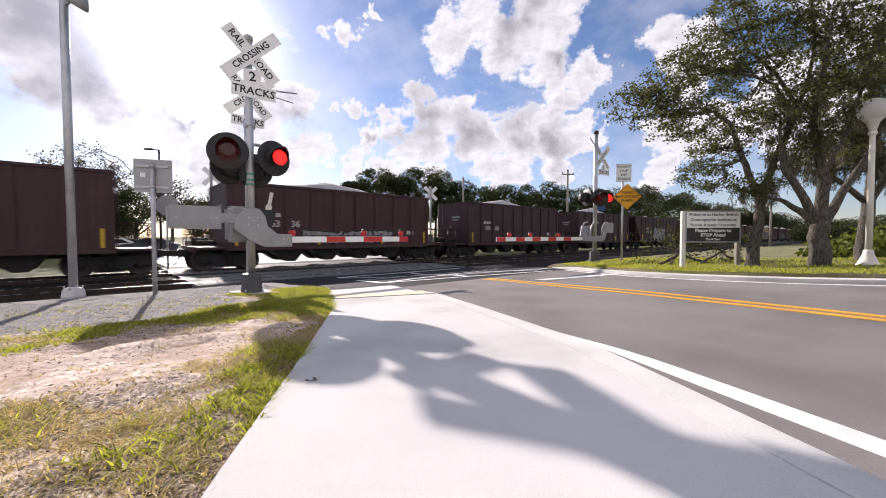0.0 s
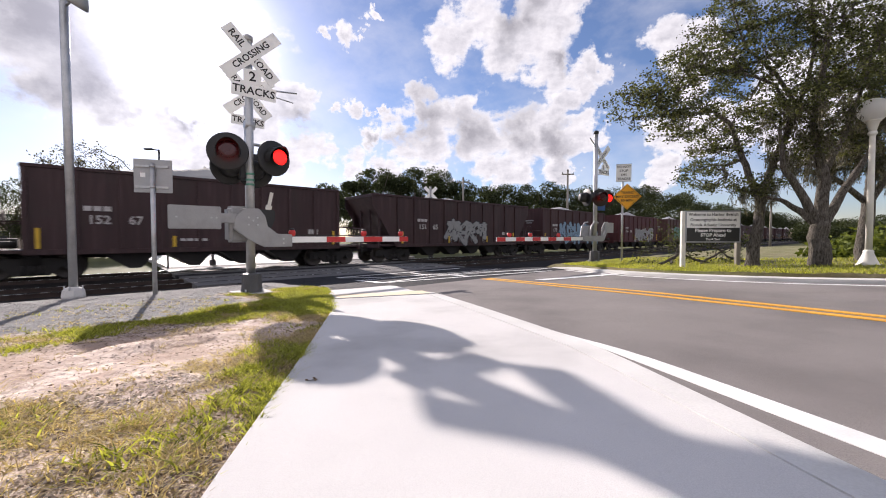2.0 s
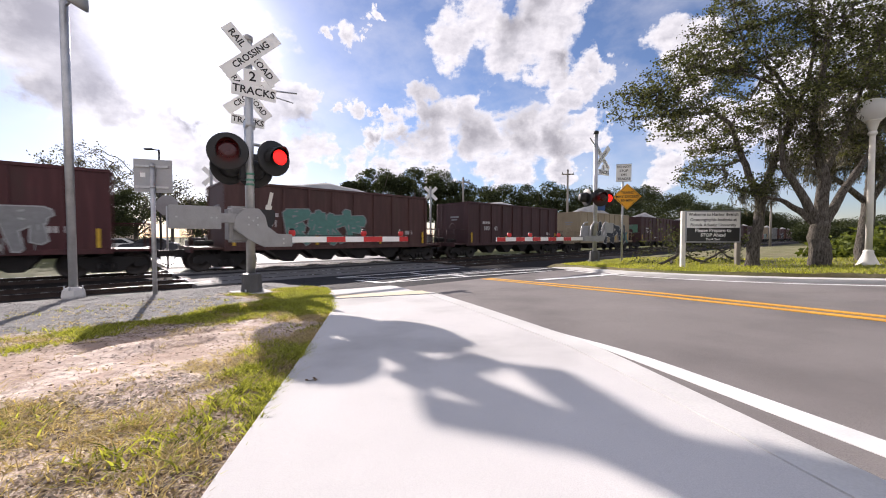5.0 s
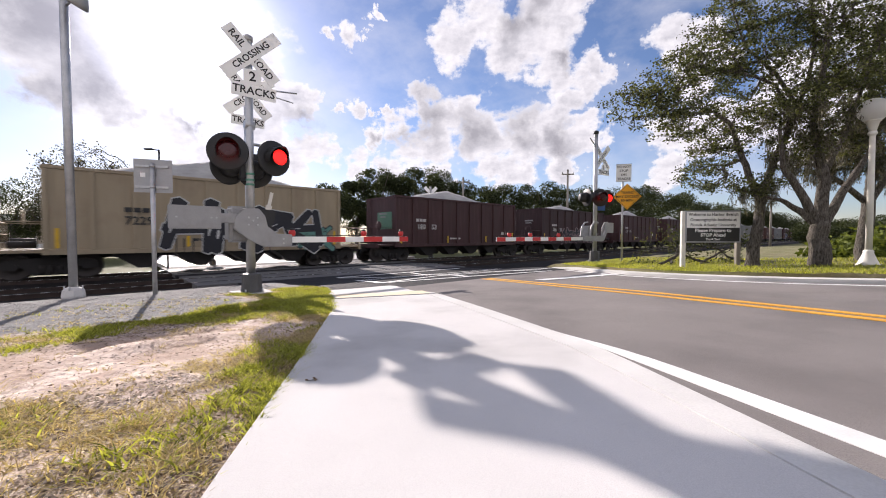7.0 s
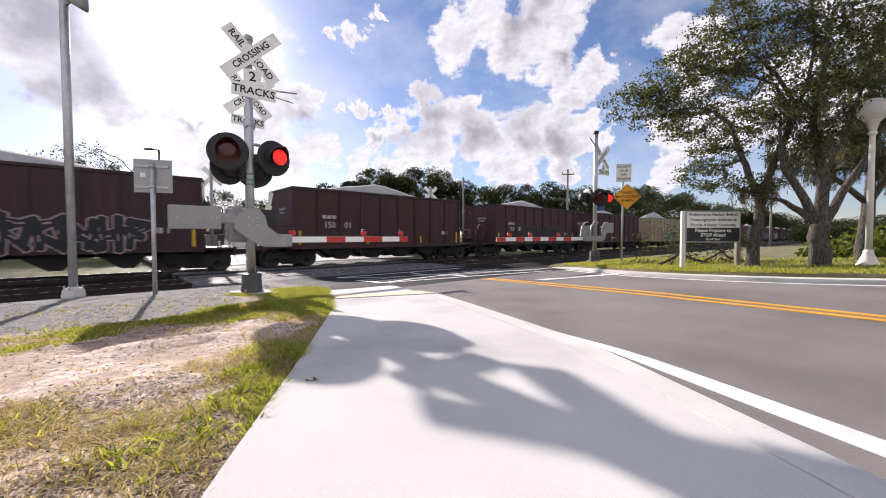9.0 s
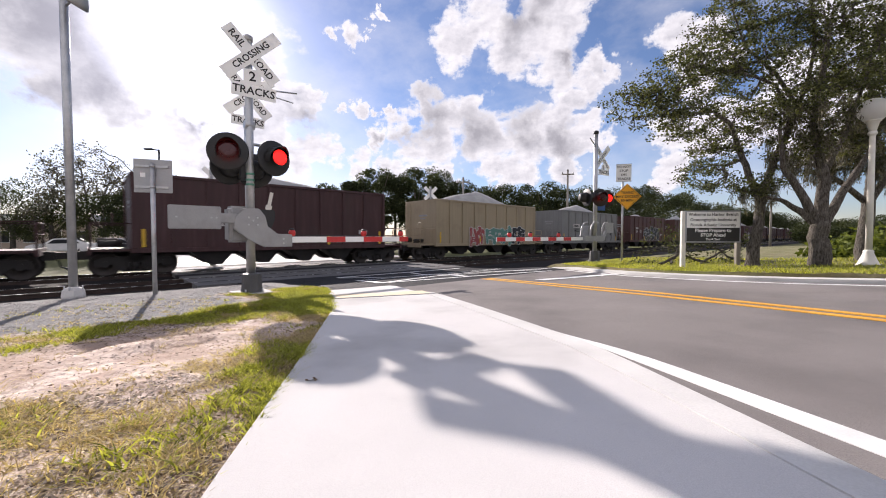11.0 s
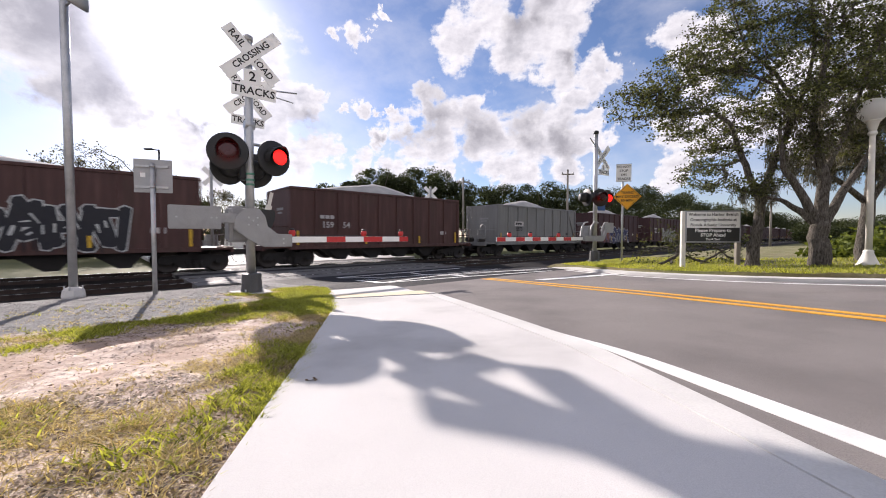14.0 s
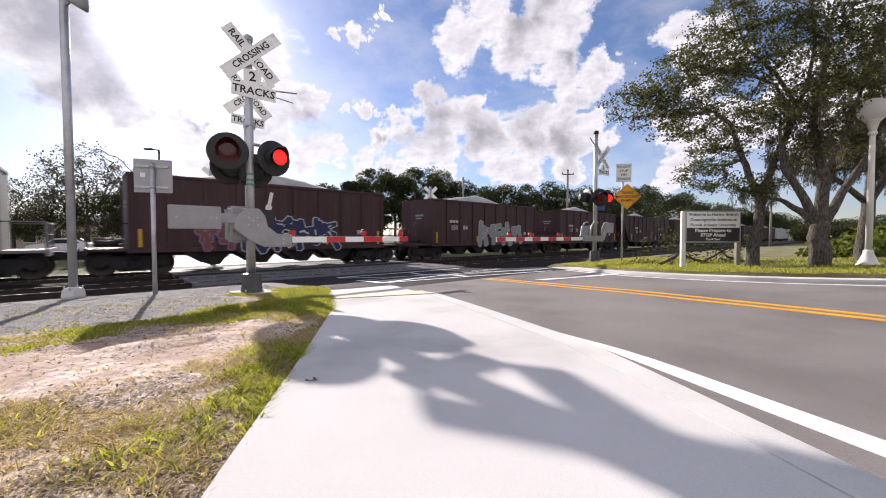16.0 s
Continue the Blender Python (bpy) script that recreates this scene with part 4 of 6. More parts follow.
def gate_arm(parent, borders, reds, z, y, lamps):
    """A striped arm; borders are the ends of its stripes, reds the ones that are red."""
    x0, x1 = borders[0], borders[-1]
    step = (x1 - x0) / (len(borders) - 1)
    arm = part("arm", soft(boxes((x0, x1, y - 0.02, y + 0.02, z - 0.055, z + 0.055)), 0.006, 1), M_SIGNW, parent, "white gate arm with red stripes")
    for i in reds:
        part("stripe", boxes((borders[i], borders[i + 1], y - 0.0245, y - 0.0205, z - 0.053, z + 0.053)), M_RED, arm)
    part("cable", rods(((x0 + 0.1 * step, y, z + 0.085), (x0 + (x1 - x0) * 0.55, y, z + 0.075), 0.008), ((x0 + (x1 - x0) * 0.55, y, z + 0.075), (x1 - 0.25 * step, y, z + 0.062), 0.008), n=6), M_BLACK, arm)
    for xx in lamps:
        lb = lathe(bmesh.new(), [(0.03, 0), (0.055, 0.02), (0.062, 0.06), (0.055, 0.10), (0.03, 0.115)], 14, pose(xx, y, z + 0.062))
        lamp = part("gate_lamp", lb, M_RED, arm, "small red gate lamp")
        part("lamp_cap", lathe(bmesh.new(), [(0.02, 0.1), (0.05, 0.112), (0.035, 0.14), (0.01, 0.145)], 12, pose(xx, y, z + 0.062)), M_BLACK, lamp)


def base_pedestal(parent, r=0.16, h=0.34):
    bm = lathe(bmesh.new(), [(r * 1.35, 0.0), (r * 1.35, 0.03), (r * 1.05, 0.04), (r, h * 0.55), (r * 0.98, h), (r * 0.6, h + 0.01)], 8, pose(0, 0, 0, 0, 0, 22.5), smooth=False)
    p = part("pedestal", soft(bm, 0.006, 1), M_PEDESTAL, parent, "dark cast base")
    for i in range(4):
        a = radians(45 + 90 * i)
        part("bolt", rods(((r * 1.2 * math.cos(a), r * 1.2 * math.sin(a), 0.02), (r * 1.2 * math.cos(a), r * 1.2 * math.sin(a), 0.09), 0.014), n=6), M_GALV, p)
    return p


def near_signal():
    g = empty("crossing_signal", lay(1.97, 7.13, -0.01), "galvanised level-crossing signal mast with lowered striped gate arm", "crossing signal", "crossing signals")
    part("mast", rods(((0, 0, 0.3), (0, 0, 4.30), 0.064), n=20), M_GALV, g)
    part("mast_cap", lathe(bmesh.new(), [(0.075, 4.28), (0.08, 4.32), (0.075, 4.36), (0.03, 4.39)], 18), M_ALU, g)
    base_pedestal(g)
    part("foundation", soft(boxes((-0.3, 0.3, -0.3, 0.3, -0.35, 0.03)), 0.02, 2), M_CURB, g, "concrete footing")
    crossbuck(g, 0.02, -0.10, 4.03, 0.90, True, -14, 3)
    plate(g, pose(0.03, -0.115, 3.66, 0, 0, -14), 0.27, 0.25, ["2"], 0.22)
    plate(g, pose(0.05, -0.125, 3.42, 0, 4, -14), 0.68, 0.22, ["TRACKS"], 0.175)
    for z in (4.03, 3.45, 2.88):
        part("bracket", rods(((-0.08, 0, z), (0.08, 0, z), 0.07), n=12), M_GALV, g)
    part("antenna", rods(((0.12, 0, 3.52), (0.78, -0.1, 3.57), 0.013), ((0.12, 0, 3.48), (0.62, -0.35, 3.3), 0.010), n=6), M_GALV, g)
    part("cross_arm", rods(((-0.42, 0.0, 2.56), (0.48, 0, 2.56), 0.026), ((-0.35, -0.02, 2.56), (-0.35, -0.02, 2.38), 0.024), ((0.40, -0.02, 2.56), (0.40, -0.02, 2.38), 0.024), n=10), M_GALV, g)
    left, right = disc_lamp(g, -0.36, -0.12, 2.36, -14), disc_lamp(g, 0.35, -0.12, 2.34, 14)
    disc_lamp(g, -0.26, 0.30, 2.18, 196)
    disc_lamp(g, 0.16, 0.30, 2.16, 160)
    part("conduit_box", soft(boxes((-0.16, -0.02, 0.02, 0.2, 1.95, 2.2)), 0.02, 2), M_BLACK, g)
    for z in (1.93, 2.03, 1.85):
        part("tape", rods(((0, 0, z), (0, 0, z + 0.035), 0.0665), n=20), M_GREEN, g)
    # gate mechanism: housing, pivot plate, arm bracket, counterweight
    part("mechanism_housing", soft(boxes((-0.32, 0.02, 0.06, 0.42, 0.88, 1.5)), 0.05, 3), M_ALU, g, "cast aluminium gate mechanism case")
    pv = prism(bmesh.new(), [(-0.30, 1.12), (-0.28, 1.30), (-0.12, 1.46), (0.10, 1.46), (0.20, 1.34), (0.24, 1.16), (0.40, 1.03), (0.66, 1.02), (0.66, 0.80), (0.18, 0.80), (-0.06, 0.92)], 0.05, pose(0, -0.13, 0))
    piv = part("pivot_arm", soft(pv, 0.01, 2), M_ALU, g, "cast gate arm bracket")
    for x, z in ((0.0, 1.25), (0.07, 1.30), (-0.07, 1.30), (0.07, 1.18), (-0.07, 1.18), (0.5, 0.94), (0.5, 0.86)):
        part("bolt", rods(((x, -0.15, z), (x, -0.12, z), 0.016), n=8), M_GALV, piv)
    part("counterweight_arm", soft(boxes((-0.50, -0.24, -0.12, -0.06, 1.20, 1.36)), 0.01, 1), M_ALU, g)
    cw = part("counterweight", soft(boxes((-1.18, -0.48, -0.16, -0.08, 1.10, 1.46)), 0.012, 2), M_ALU, g, "flat steel counterweight plate")
    for x in (-1.08, -0.62, -0.55):
        part("bolt", rods(((x, -0.17, 1.28), (x, -0.15, 1.28), 0.014), n=8), M_GALV, cw)
    part("motor_case", soft(prism(bmesh.new(), [(0.10, 1.46), (0.42, 1.46), (0.42, 1.30), (0.30, 1.02), (0.16, 0.98)], 0.22, pose(0.02, 0.08, 0)), 0.02, 2), M_BLACK, g)
    part("latch", soft(boxes((-0.03, 0.03, -0.01, 0.01, 0, 0.30), (-0.05, 0.05, -0.02, 0.02, -0.02, 0.06)), 0.004, 1), M_POSTW, g).matrix_basis = pose(0.33, 0.12, 1.48, 0, 12, 0)
    part("arm_clamp", boxes((0.50, 0.60, -0.10, -0.045, 0.865, 0.98)), M_BLACK, g)
    gate_arm(g, (0.553, 1.333, 1.731, 2.145, 2.603, 3.051, 3.287), (1, 3, 5), 0.925, -0.07, (0.676, 2.158, 3.098))
    return left, right


def twin_mast():
    """A shorter mast close behind the signal, with its own crossbuck."""
    g = empty("crossbuck_mast", lay(2.192, 8.075, -0.07), "galvanised mast with a second white crossbuck and track plate", "crossing sign", "crossing signals")
    part("mast", rods(((0, 0, -0.3), (0, 0, 3.88), 0.055), n=16), M_GALV, g)
    crossbuck(g, 0.03, -0.07, 3.73, 0.83, True, -14, 5)
    plate(g, pose(0.0, -0.075, 3.24, 0, 5, -14), 0.57, 0.185, ["TRACKS"], 0.148)
    for z in (3.73, 3.24):
        part("bracket", rods(((-0.06, 0, z), (0.06, 0, z), 0.06), n=12), M_GALV, g)


def far_signal():
    p = Vector((5.79, 14.67, 0))
    g = empty("crossing_signal", pose(p.x, p.y, -0.02, 0, 0, TURN) @ Matrix.Scale(1.085, 4), "galvanised level-crossing signal mast beside the lawn", "crossing signal", "crossing signals")
    part("mast", rods(((0, 0, 0.2), (0, 0, 4.5), 0.07), n=18), M_GALV, g)
    part("mast_cap", lathe(bmesh.new(), [(0.085, 4.48), (0.085, 4.58), (0.04, 4.6)], 16), M_BLACK, g)
    base_pedestal(g, 0.17, 0.4)
    yaw = -8
    crossbuck(g, 0.38, -0.05, 3.72, 0.92, True, yaw)
    plate(g, pose(0.46, -0.06, 3.36, 0, 0, yaw), 0.22, 0.22, ["2"], 0.2)
    plate(g, pose(0.46, -0.07, 3.2, 0, 0, yaw), 0.62, 0.2, ["TRACKS"], 0.17)
    part("sign_bracket", rods(((0, 0, 3.85), (0.4, -0.04, 3.78), 0.015), n=6), M_GALV, g)
    part("sign_bracket", rods(((0, 0, 3.1), (0.4, -0.04, 3.12), 0.015), n=6), M_GALV, g)
    part("antenna", rods(((0, 0, 4.05), (-1.0, -0.3, 4.12), 0.018), ((0, 0, 4.2), (-0.25, -0.1, 4.15), 0.012), n=6), M_GALV, g)
    part("cross_arm", rods(((-0.95, 0, 2.3), (0.7, 0, 2.3), 0.026), n=8), M_BLACK, g)
    left, right = disc_lamp(g, -0.02, -0.18, 2.26, -36), disc_lamp(g, 0.52, -0.14, 2.26, -36)
    disc_lamp(g, -0.62, 0.0, 2.24, 60)
    plate(g, pose(0.22, -0.12, 1.95, 0, 0, -30), 0.3, 0.24, [], 0.1, M_BLUE, M_SIGNW, "notice", "small blue notice plate")
    part("mechanism_housing", soft(boxes((-0.22, 0.16, 0.08, 0.40, 0.80, 1.30)), 0.05, 3), M_ALU, g, "cast aluminium gate mechanism case")
    tray = prism(bmesh.new(), [(-1.0, 0.76), (-1.0, 0.93), (0.34, 0.95), (0.56, 1.18), (0.66, 1.12), (0.42, 0.80), (0.30, 0.74)], 0.08, pose(0, -0.16, 0))
    part("pivot_arm", soft(tray, 0.012, 2), M_ALU, g, "cast gate arm bracket")
    for x0, x1, y in ((-0.62, -0.34, -0.14), (0.20, 0.44, -0.14), (-0.62, -0.34, 0.2), (0.20, 0.44, 0.2)):
        lever = bmesh.new()
        tube(lever, [Vector((x0, y, 0.9)), Vector((x0 + 0.1, y, 1.25)), Vector((x1, y, 1.40)), Vector((x1 + 0.22, y, 1.42))], [0.03, 0.03, 0.03, 0.022], 8)
        part("lever", lever, M_ALU, g)
    part("counterweight", soft(boxes((0.5, 1.2, -0.12, -0.06, 1.05, 1.42)), 0.012, 2), M_ALU, g, "flat steel counterweight plate")
    gate_arm(g, (-5.402, -5.061, -4.604, -4.224, -3.852, -3.462, -3.053, -2.623, -2.204, -1.765, -1.008), (0, 2, 4, 6, 8), 0.84, -0.07, (-4.872, -3.933, -2.464))
    return left, right


def rear_signal(x, y, base_z, zc):
    g = empty("rear_signal", pose(x, y, base_z, 0, 0, TURN), "pale signal mast with crossbuck beyond the railway", "crossing signal", "crossing signals")
    h = zc - base_z
    part("mast", rods(((0, 0, 0), (0, 0, h + 0.45), 0.07), n=12), M_ALU, g)
    crossbuck(g, 0.1, 0.1, h, 1.0, False, -25)
    part("mechanism_housing", soft(boxes((-0.3, 0.3, 0.08, 0.45, 1.0, 1.7)), 0.05, 2), M_ALU, g)
    part("counterweight", soft(boxes((-1.2, -0.3, -0.1, -0.04, 1.1, 1.4)), 0.01, 1), M_ALU, g)
    base_pedestal(g, 0.16, 0.4)


def stop_sign():
    g = empty("stop_sign", pose(-12.9, 18.0, -0.62, 0, 0, 12), "eight-sided stop sign seen from behind beyond the railway", "road sign")
    part("post", rods(((0, 0, 0), (0, 0, 3.0), 0.04), n=10), M_GALV, g)
    pts = [(0.5 * math.cos(radians(22.5 + 45 * i)), 0.5 * math.sin(radians(22.5 + 45 * i))) for i in range(8)]
    part("sign_plate", prism(bmesh.new(), pts, 0.006, pose(0, 0.05, 3.05)), M_SIGNBACK, g)


def left_post():
    g = empty("sign_post", pose(-5.33, 7.09, -0.10, 0, 0, 20), "steel sign post seen from behind with a grey plate", "road sign")
    part("post", rods(((0, 0, -0.25), (0, 0, 2.42), 0.038), n=14), M_GALV, g)
    pl = part("sign_plate", soft(boxes((-0.30, 0.30, 0.045, 0.052, 1.88, 2.49)), 0.002, 1), M_SIGNBACK, g, "bare aluminium back of a sign")
    for z in (1.98, 2.36):
        part("bracket", boxes((-0.27, 0.24, 0.02, 0.045, z - 0.02, z + 0.02)), M_GALV, pl)
        part("clamp", rods(((0, 0, z - 0.02), (0, 0, z + 0.02), 0.045), n=12), M_GALV, pl)
    part("sticker", boxes((-0.20, -0.12, 0.040, 0.0445, 2.16, 2.24)), M_SIGNW, pl)
    g = empty("lamp_pole", pose(-6.62, 6.86, -0.11), "tall grey steel pole with a bracket fitting", "pole")
    part("pole", rods(((0, 0, 0.12), (-0.02, 0, 6.4), 0.064), n=20), M_GALV, g)
    b = part("pedestal", soft(lathe(bmesh.new(), [(0.15, -0.06), (0.17, 0.02), (0.15, 0.13), (0.10, 0.17), (0.07, 0.18)], 8, smooth=False), 0.008, 1), M_CURB, g, "pale cast base")
    for i in range(4):
        a = radians(20 + 90 * i)
        part("bolt", rods(((0.13 * math.cos(a), 0.13 * math.sin(a), 0.1), (0.13 * math.cos(a), 0.13 * math.sin(a), 0.2), 0.012), n=6), M_GALV, b)
    bell = part("fitting", lathe(bmesh.new(), [(0.03, 0.22), (0.10, 0.18), (0.15, 0.08), (0.17, 0.0), (0.15, -0.02)], 20, pose(0.25, -0.05, 5.10, 0, 30, 0)), M_ALU, g, "round grey bracket lamp")
    part("bracket", rods(((0, 0, 5.1), (0.25, -0.05, 5.25), 0.02), n=8), M_GALV, g)
    return bell


def road_signs():
    g = empty("warning_sign_post", pose(6.66, 14.31, 0.0, 0, 0, -16) @ Matrix.Scale(1.03, 4), "steel post with white regulatory and amber diamond warning signs", "road sign")
    part("post", rods(((0, 0, -0.1), (0, 0, 3.3), 0.034), n=12), M_GALV, g)
    plate(g, pose(0.02, -0.05, 3.22), 0.50, 0.63, ["DO NOT", "STOP", "ON", "TRACKS"], 0.115, label="white rectangular sign")
    rim = part("sign_edge", boxes((-0.235, 0.275, -0.0525, -0.0515, 2.905, 2.913), (-0.235, 0.275, -0.0525, -0.0515, 3.527, 3.535)), M_SIGNB, g)
    dia = 0.66 / math.sqrt(2)
    d = part("diamond_sign", soft(prism(bmesh.new(), [(-dia, 0), (0, -dia), (dia, 0), (0, dia)], 0.006, pose(0.14, -0.06, 2.37)), 0.002, 1), M_SIGNY, g, "amber diamond warning sign")
    for i, text in enumerate(("TRAINS", "MAY EXCEED", "80 MPH")):
        put(hang("lettering", lettering(text, 0.125, 0.001), M_SIGNB, d), pose(0.14, -0.063, 2.51 - 0.14 * i))
    e = 0.42
    bd = bmesh.new()
    for i in range(4):
        a, b = [(e * math.cos(radians(90 * j)), e * math.sin(radians(90 * j))) for j in (i, i + 1)]
        rod(bd, (0.14 + a[0], -0.062, 2.37 + a[1]), (0.14 + b[0], -0.062, 2.37 + b[1]), 0.006, n=4)
    part("border", bd, M_SIGNB, d)
    # board with the welcome text
    w = empty("welcome_sign", pose(6.63, 9.5, 0.24, 0, 0, -3) @ Matrix.Scale(0.81, 4), "white and black welcome board on two pale posts", "sign board")
    for x in (-0.82, 0.80):
        part("post", soft(boxes((x - 0.06, x + 0.06, -0.02, 0.10, -0.1, 1.68 if x < 0 else 0.75)), 0.012, 2), M_POSTW if x < 0 else M_TIEGREY, w)
    frame_ = part("board", soft(boxes((-0.80, 0.83, -0.045, -0.02, 0.72, 1.69)), 0.006, 1), M_SIGNBACK, w)
    part("upper_panel", boxes((-0.76, 0.79, -0.05, -0.0455, 1.17, 1.65)), M_SIGNW, w, "white panel with black lettering")
    part("lower_panel", boxes((-0.76, 0.79, -0.05, -0.0455, 0.755, 1.166)), M_SIGNB, w, "black panel with white lettering")
    rows = (("Welcome to Harbor Branch", 1.57, 0.127, M_SIGNB), ("Oceanographic Institute at", 1.41, 0.127, M_SIGNB), ("Florida Atlantic University", 1.25, 0.127, M_SIGNB),
            ("Please Prepare to", 1.085, 0.15, M_SIGNW), ("STOP Ahead", 0.945, 0.14, M_SIGNW), ("Thank You!", 0.82, 0.09, M_SIGNW))
    for text, z, size, mm in rows:
        me = lettering(text, size, 0.001)
        wd = max(v.co.x for v in me.vertices) - min(v.co.x for v in me.vertices)
        put(hang("lettering", me, mm, w), pose(0.015, -0.0515, z) @ Matrix.Diagonal((min(1.0, 1.46 / wd), 1, 1, 1)))
    # globe lamp
    g = empty("street_lamp", pose(8.86, 8.0, 0.35) @ Matrix.Scale(0.668, 4), "cream post lamp with a white opal globe", "street lamp")
    part("base", lathe(bmesh.new(), [(0.27, -0.05), (0.27, 0.06), (0.24, 0.10), (0.17, 0.28), (0.12, 0.42), (0.13, 0.48), (0.09, 0.52)], 24), M_POSTW, g)
    part("shaft", lathe(bmesh.new(), [(0.085, 0.5), (0.08, 2.5), (0.068, 4.0), (0.07, 4.05), (0.11, 4.08), (0.11, 4.14), (0.08, 4.18)], 20), M_POSTW, g)
    part("capital", lathe(bmesh.new(), [(0.08, 4.17), (0.10, 4.25), (0.15, 4.45), (0.19, 4.47), (0.19, 4.51), (0.12, 4.53)], 20), M_POSTW, g)
    gl = lathe(bmesh.new(), [(0.15, 4.46)] + [(0.375 * math.sin(radians(a)), 4.82 - 0.36 * math.cos(radians(a))) for a in range(28, 176, 10)] + [(0.02, 5.18)], 28)
    part("globe", gl, M_GLOBE, g, "white opal glass globe")


M_TIEGREY = stained("weathered grey timber", (0.24, 0.22, 0.19), 0.9, 0, 0.25, 4, 50, (1, 1, 0.2), 0.4)


# ---- foliage ----
def quads(name, centres, size, material, parent, rng, label="", flat=0.0, long=1.6, lying=False):
    """Many small leaves, each a bent rhombus turned at random."""
    c = np.asarray(centres, float)
    n = len(c)
    a = rng.normal(size=(n, 3))
    a[:, 2] *= 1 - flat
    a /= np.linalg.norm(a, axis=1)[:, None] + 1e-9
    b = np.cross(a, rng.normal(size=(n, 3)))
    b /= np.linalg.norm(b, axis=1)[:, None] + 1e-9
    if lying:
        b = np.cross(a, np.array([0, 0, 1.0]) + 0.25 * rng.normal(size=(n, 3)))
        b /= np.linalg.norm(b, axis=1)[:, None] + 1e-9
    nn = np.cross(a, b)
    k = size * rng.uniform(0.6, 1.35, n)[:, None]
    v = np.empty((n, 4, 3))
    v[:, 0], v[:, 2] = c - a * k * long / 2, c + a * k * long / 2
    v[:, 1], v[:, 3] = c + b * k / 2 + nn * k * 0.12, c - b * k / 2 + nn * k * 0.12
    me = bpy.data.meshes.new(name)
    idx = np.arange(n * 4).reshape(n, 4)
    me.from_pydata(v.reshape(-1, 3).tolist(), [], idx.tolist())
    return hang(name, me, material, parent, label)


def limb(bm, p, q, r0, r1, rng, tips, depth, wob=0.12, n=8):
    """A bowed limb from p to q that splits into finer ones; collects twig tips."""
    p, q = Vector(p), Vector(q)
    ln = (q - p).length
    pts = [p]
    seg = 4 if depth > 1 else 3
    for i in range(1, seg):
        t = i / seg
        pts.append(p.lerp(q, t) + Vector(rng.normal(size=3)) * ln * wob * 0.5 * (1 - abs(t - 0.5)))
    pts.append(q)
    tube(bm, pts, [r0 + (r1 - r0) * i / seg for i in range(seg + 1)], n)
    if depth == 0:
        tips += [(pts[-1], ln), (pts[-2], ln)]
        return
    kids = 3 if depth > 1 else 4
    for i in range(kids):
        t = 0.35 + 0.65 * (i + 0.5) / kids if i < kids - 1 else 1.0
        start = pts[min(seg, int(t * seg + 0.5))]
        way = (q - p).normalized() * 0.65 + Vector(rng.normal(size=3)) * 0.55 + Vector((0, 0, 0.12))
        limb(bm, start, start + way.normalized() * ln * rng.uniform(0.5, 0.75), r1 * 0.75, r1 * 0.32, rng, tips, depth - 1, wob, max(4, n - 2))
    tips.append((q, ln * 0.5))


def grow(bm, spines, lobes, rng, twig, step):
    """Grows boughs from the spines into rounded crown lobes: each new tip joins the nearest wood, and wood thickens with what it bears."""
    nodes, up, born = [], [], []
    for line_ in spines:
        for i, p in enumerate(line_):
            nodes.append(np.array(p, float))
            up.append(-1)
            born.append(0)
    goal = []
    for c, rad, n in lobes:
        u = rng.normal(size=(n, 3))
        u /= np.linalg.norm(u, axis=1)[:, None]
        goal.append(np.array(c) + u * np.array(rad) * (rng.random((n, 1)) ** 0.42))
    goal = np.concatenate(goal)
    stem = np.array(nodes)
    order = np.argsort([np.min(np.linalg.norm(stem - g, axis=1)) for g in goal])
    tips = []
    for gi in order:
        g = goal[gi]
        arr = np.array(nodes)
        dist = np.linalg.norm(arr - g, axis=1)
        j = int(np.argmin(dist + 0.25 * np.maximum(0, arr[:, 2] - g[2])))
        a, last = nodes[j], j
        m = max(1, int(np.ceil(dist[j] / step)))
        for q in range(1, m + 1):
            t = q / m
            p = a + (g - a) * t + rng.normal(size=3) * dist[j] * 0.09 * (q < m) + np.array([0, 0, 0.03 * dist[j] * math.sin(math.pi * t)])
            nodes.append(p)
            up.append(last)
            born.append(1)
            last = len(nodes) - 1
        tips.append(g)
    load = [1.0] * len(nodes)
    for i in range(len(nodes) - 1, -1, -1):
        if up[i] >= 0:
            load[up[i]] += load[i] if born[up[i]] else 0
    for i, (p, j) in enumerate(zip(nodes, up)):
        if j >= 0:
            ra = twig * (load[i] + 1) ** 0.46
            rod(bm, nodes[j], p, ra, twig * load[i] ** 0.46, 5 if ra > 2.2 * twig else 3, False)
    return tips


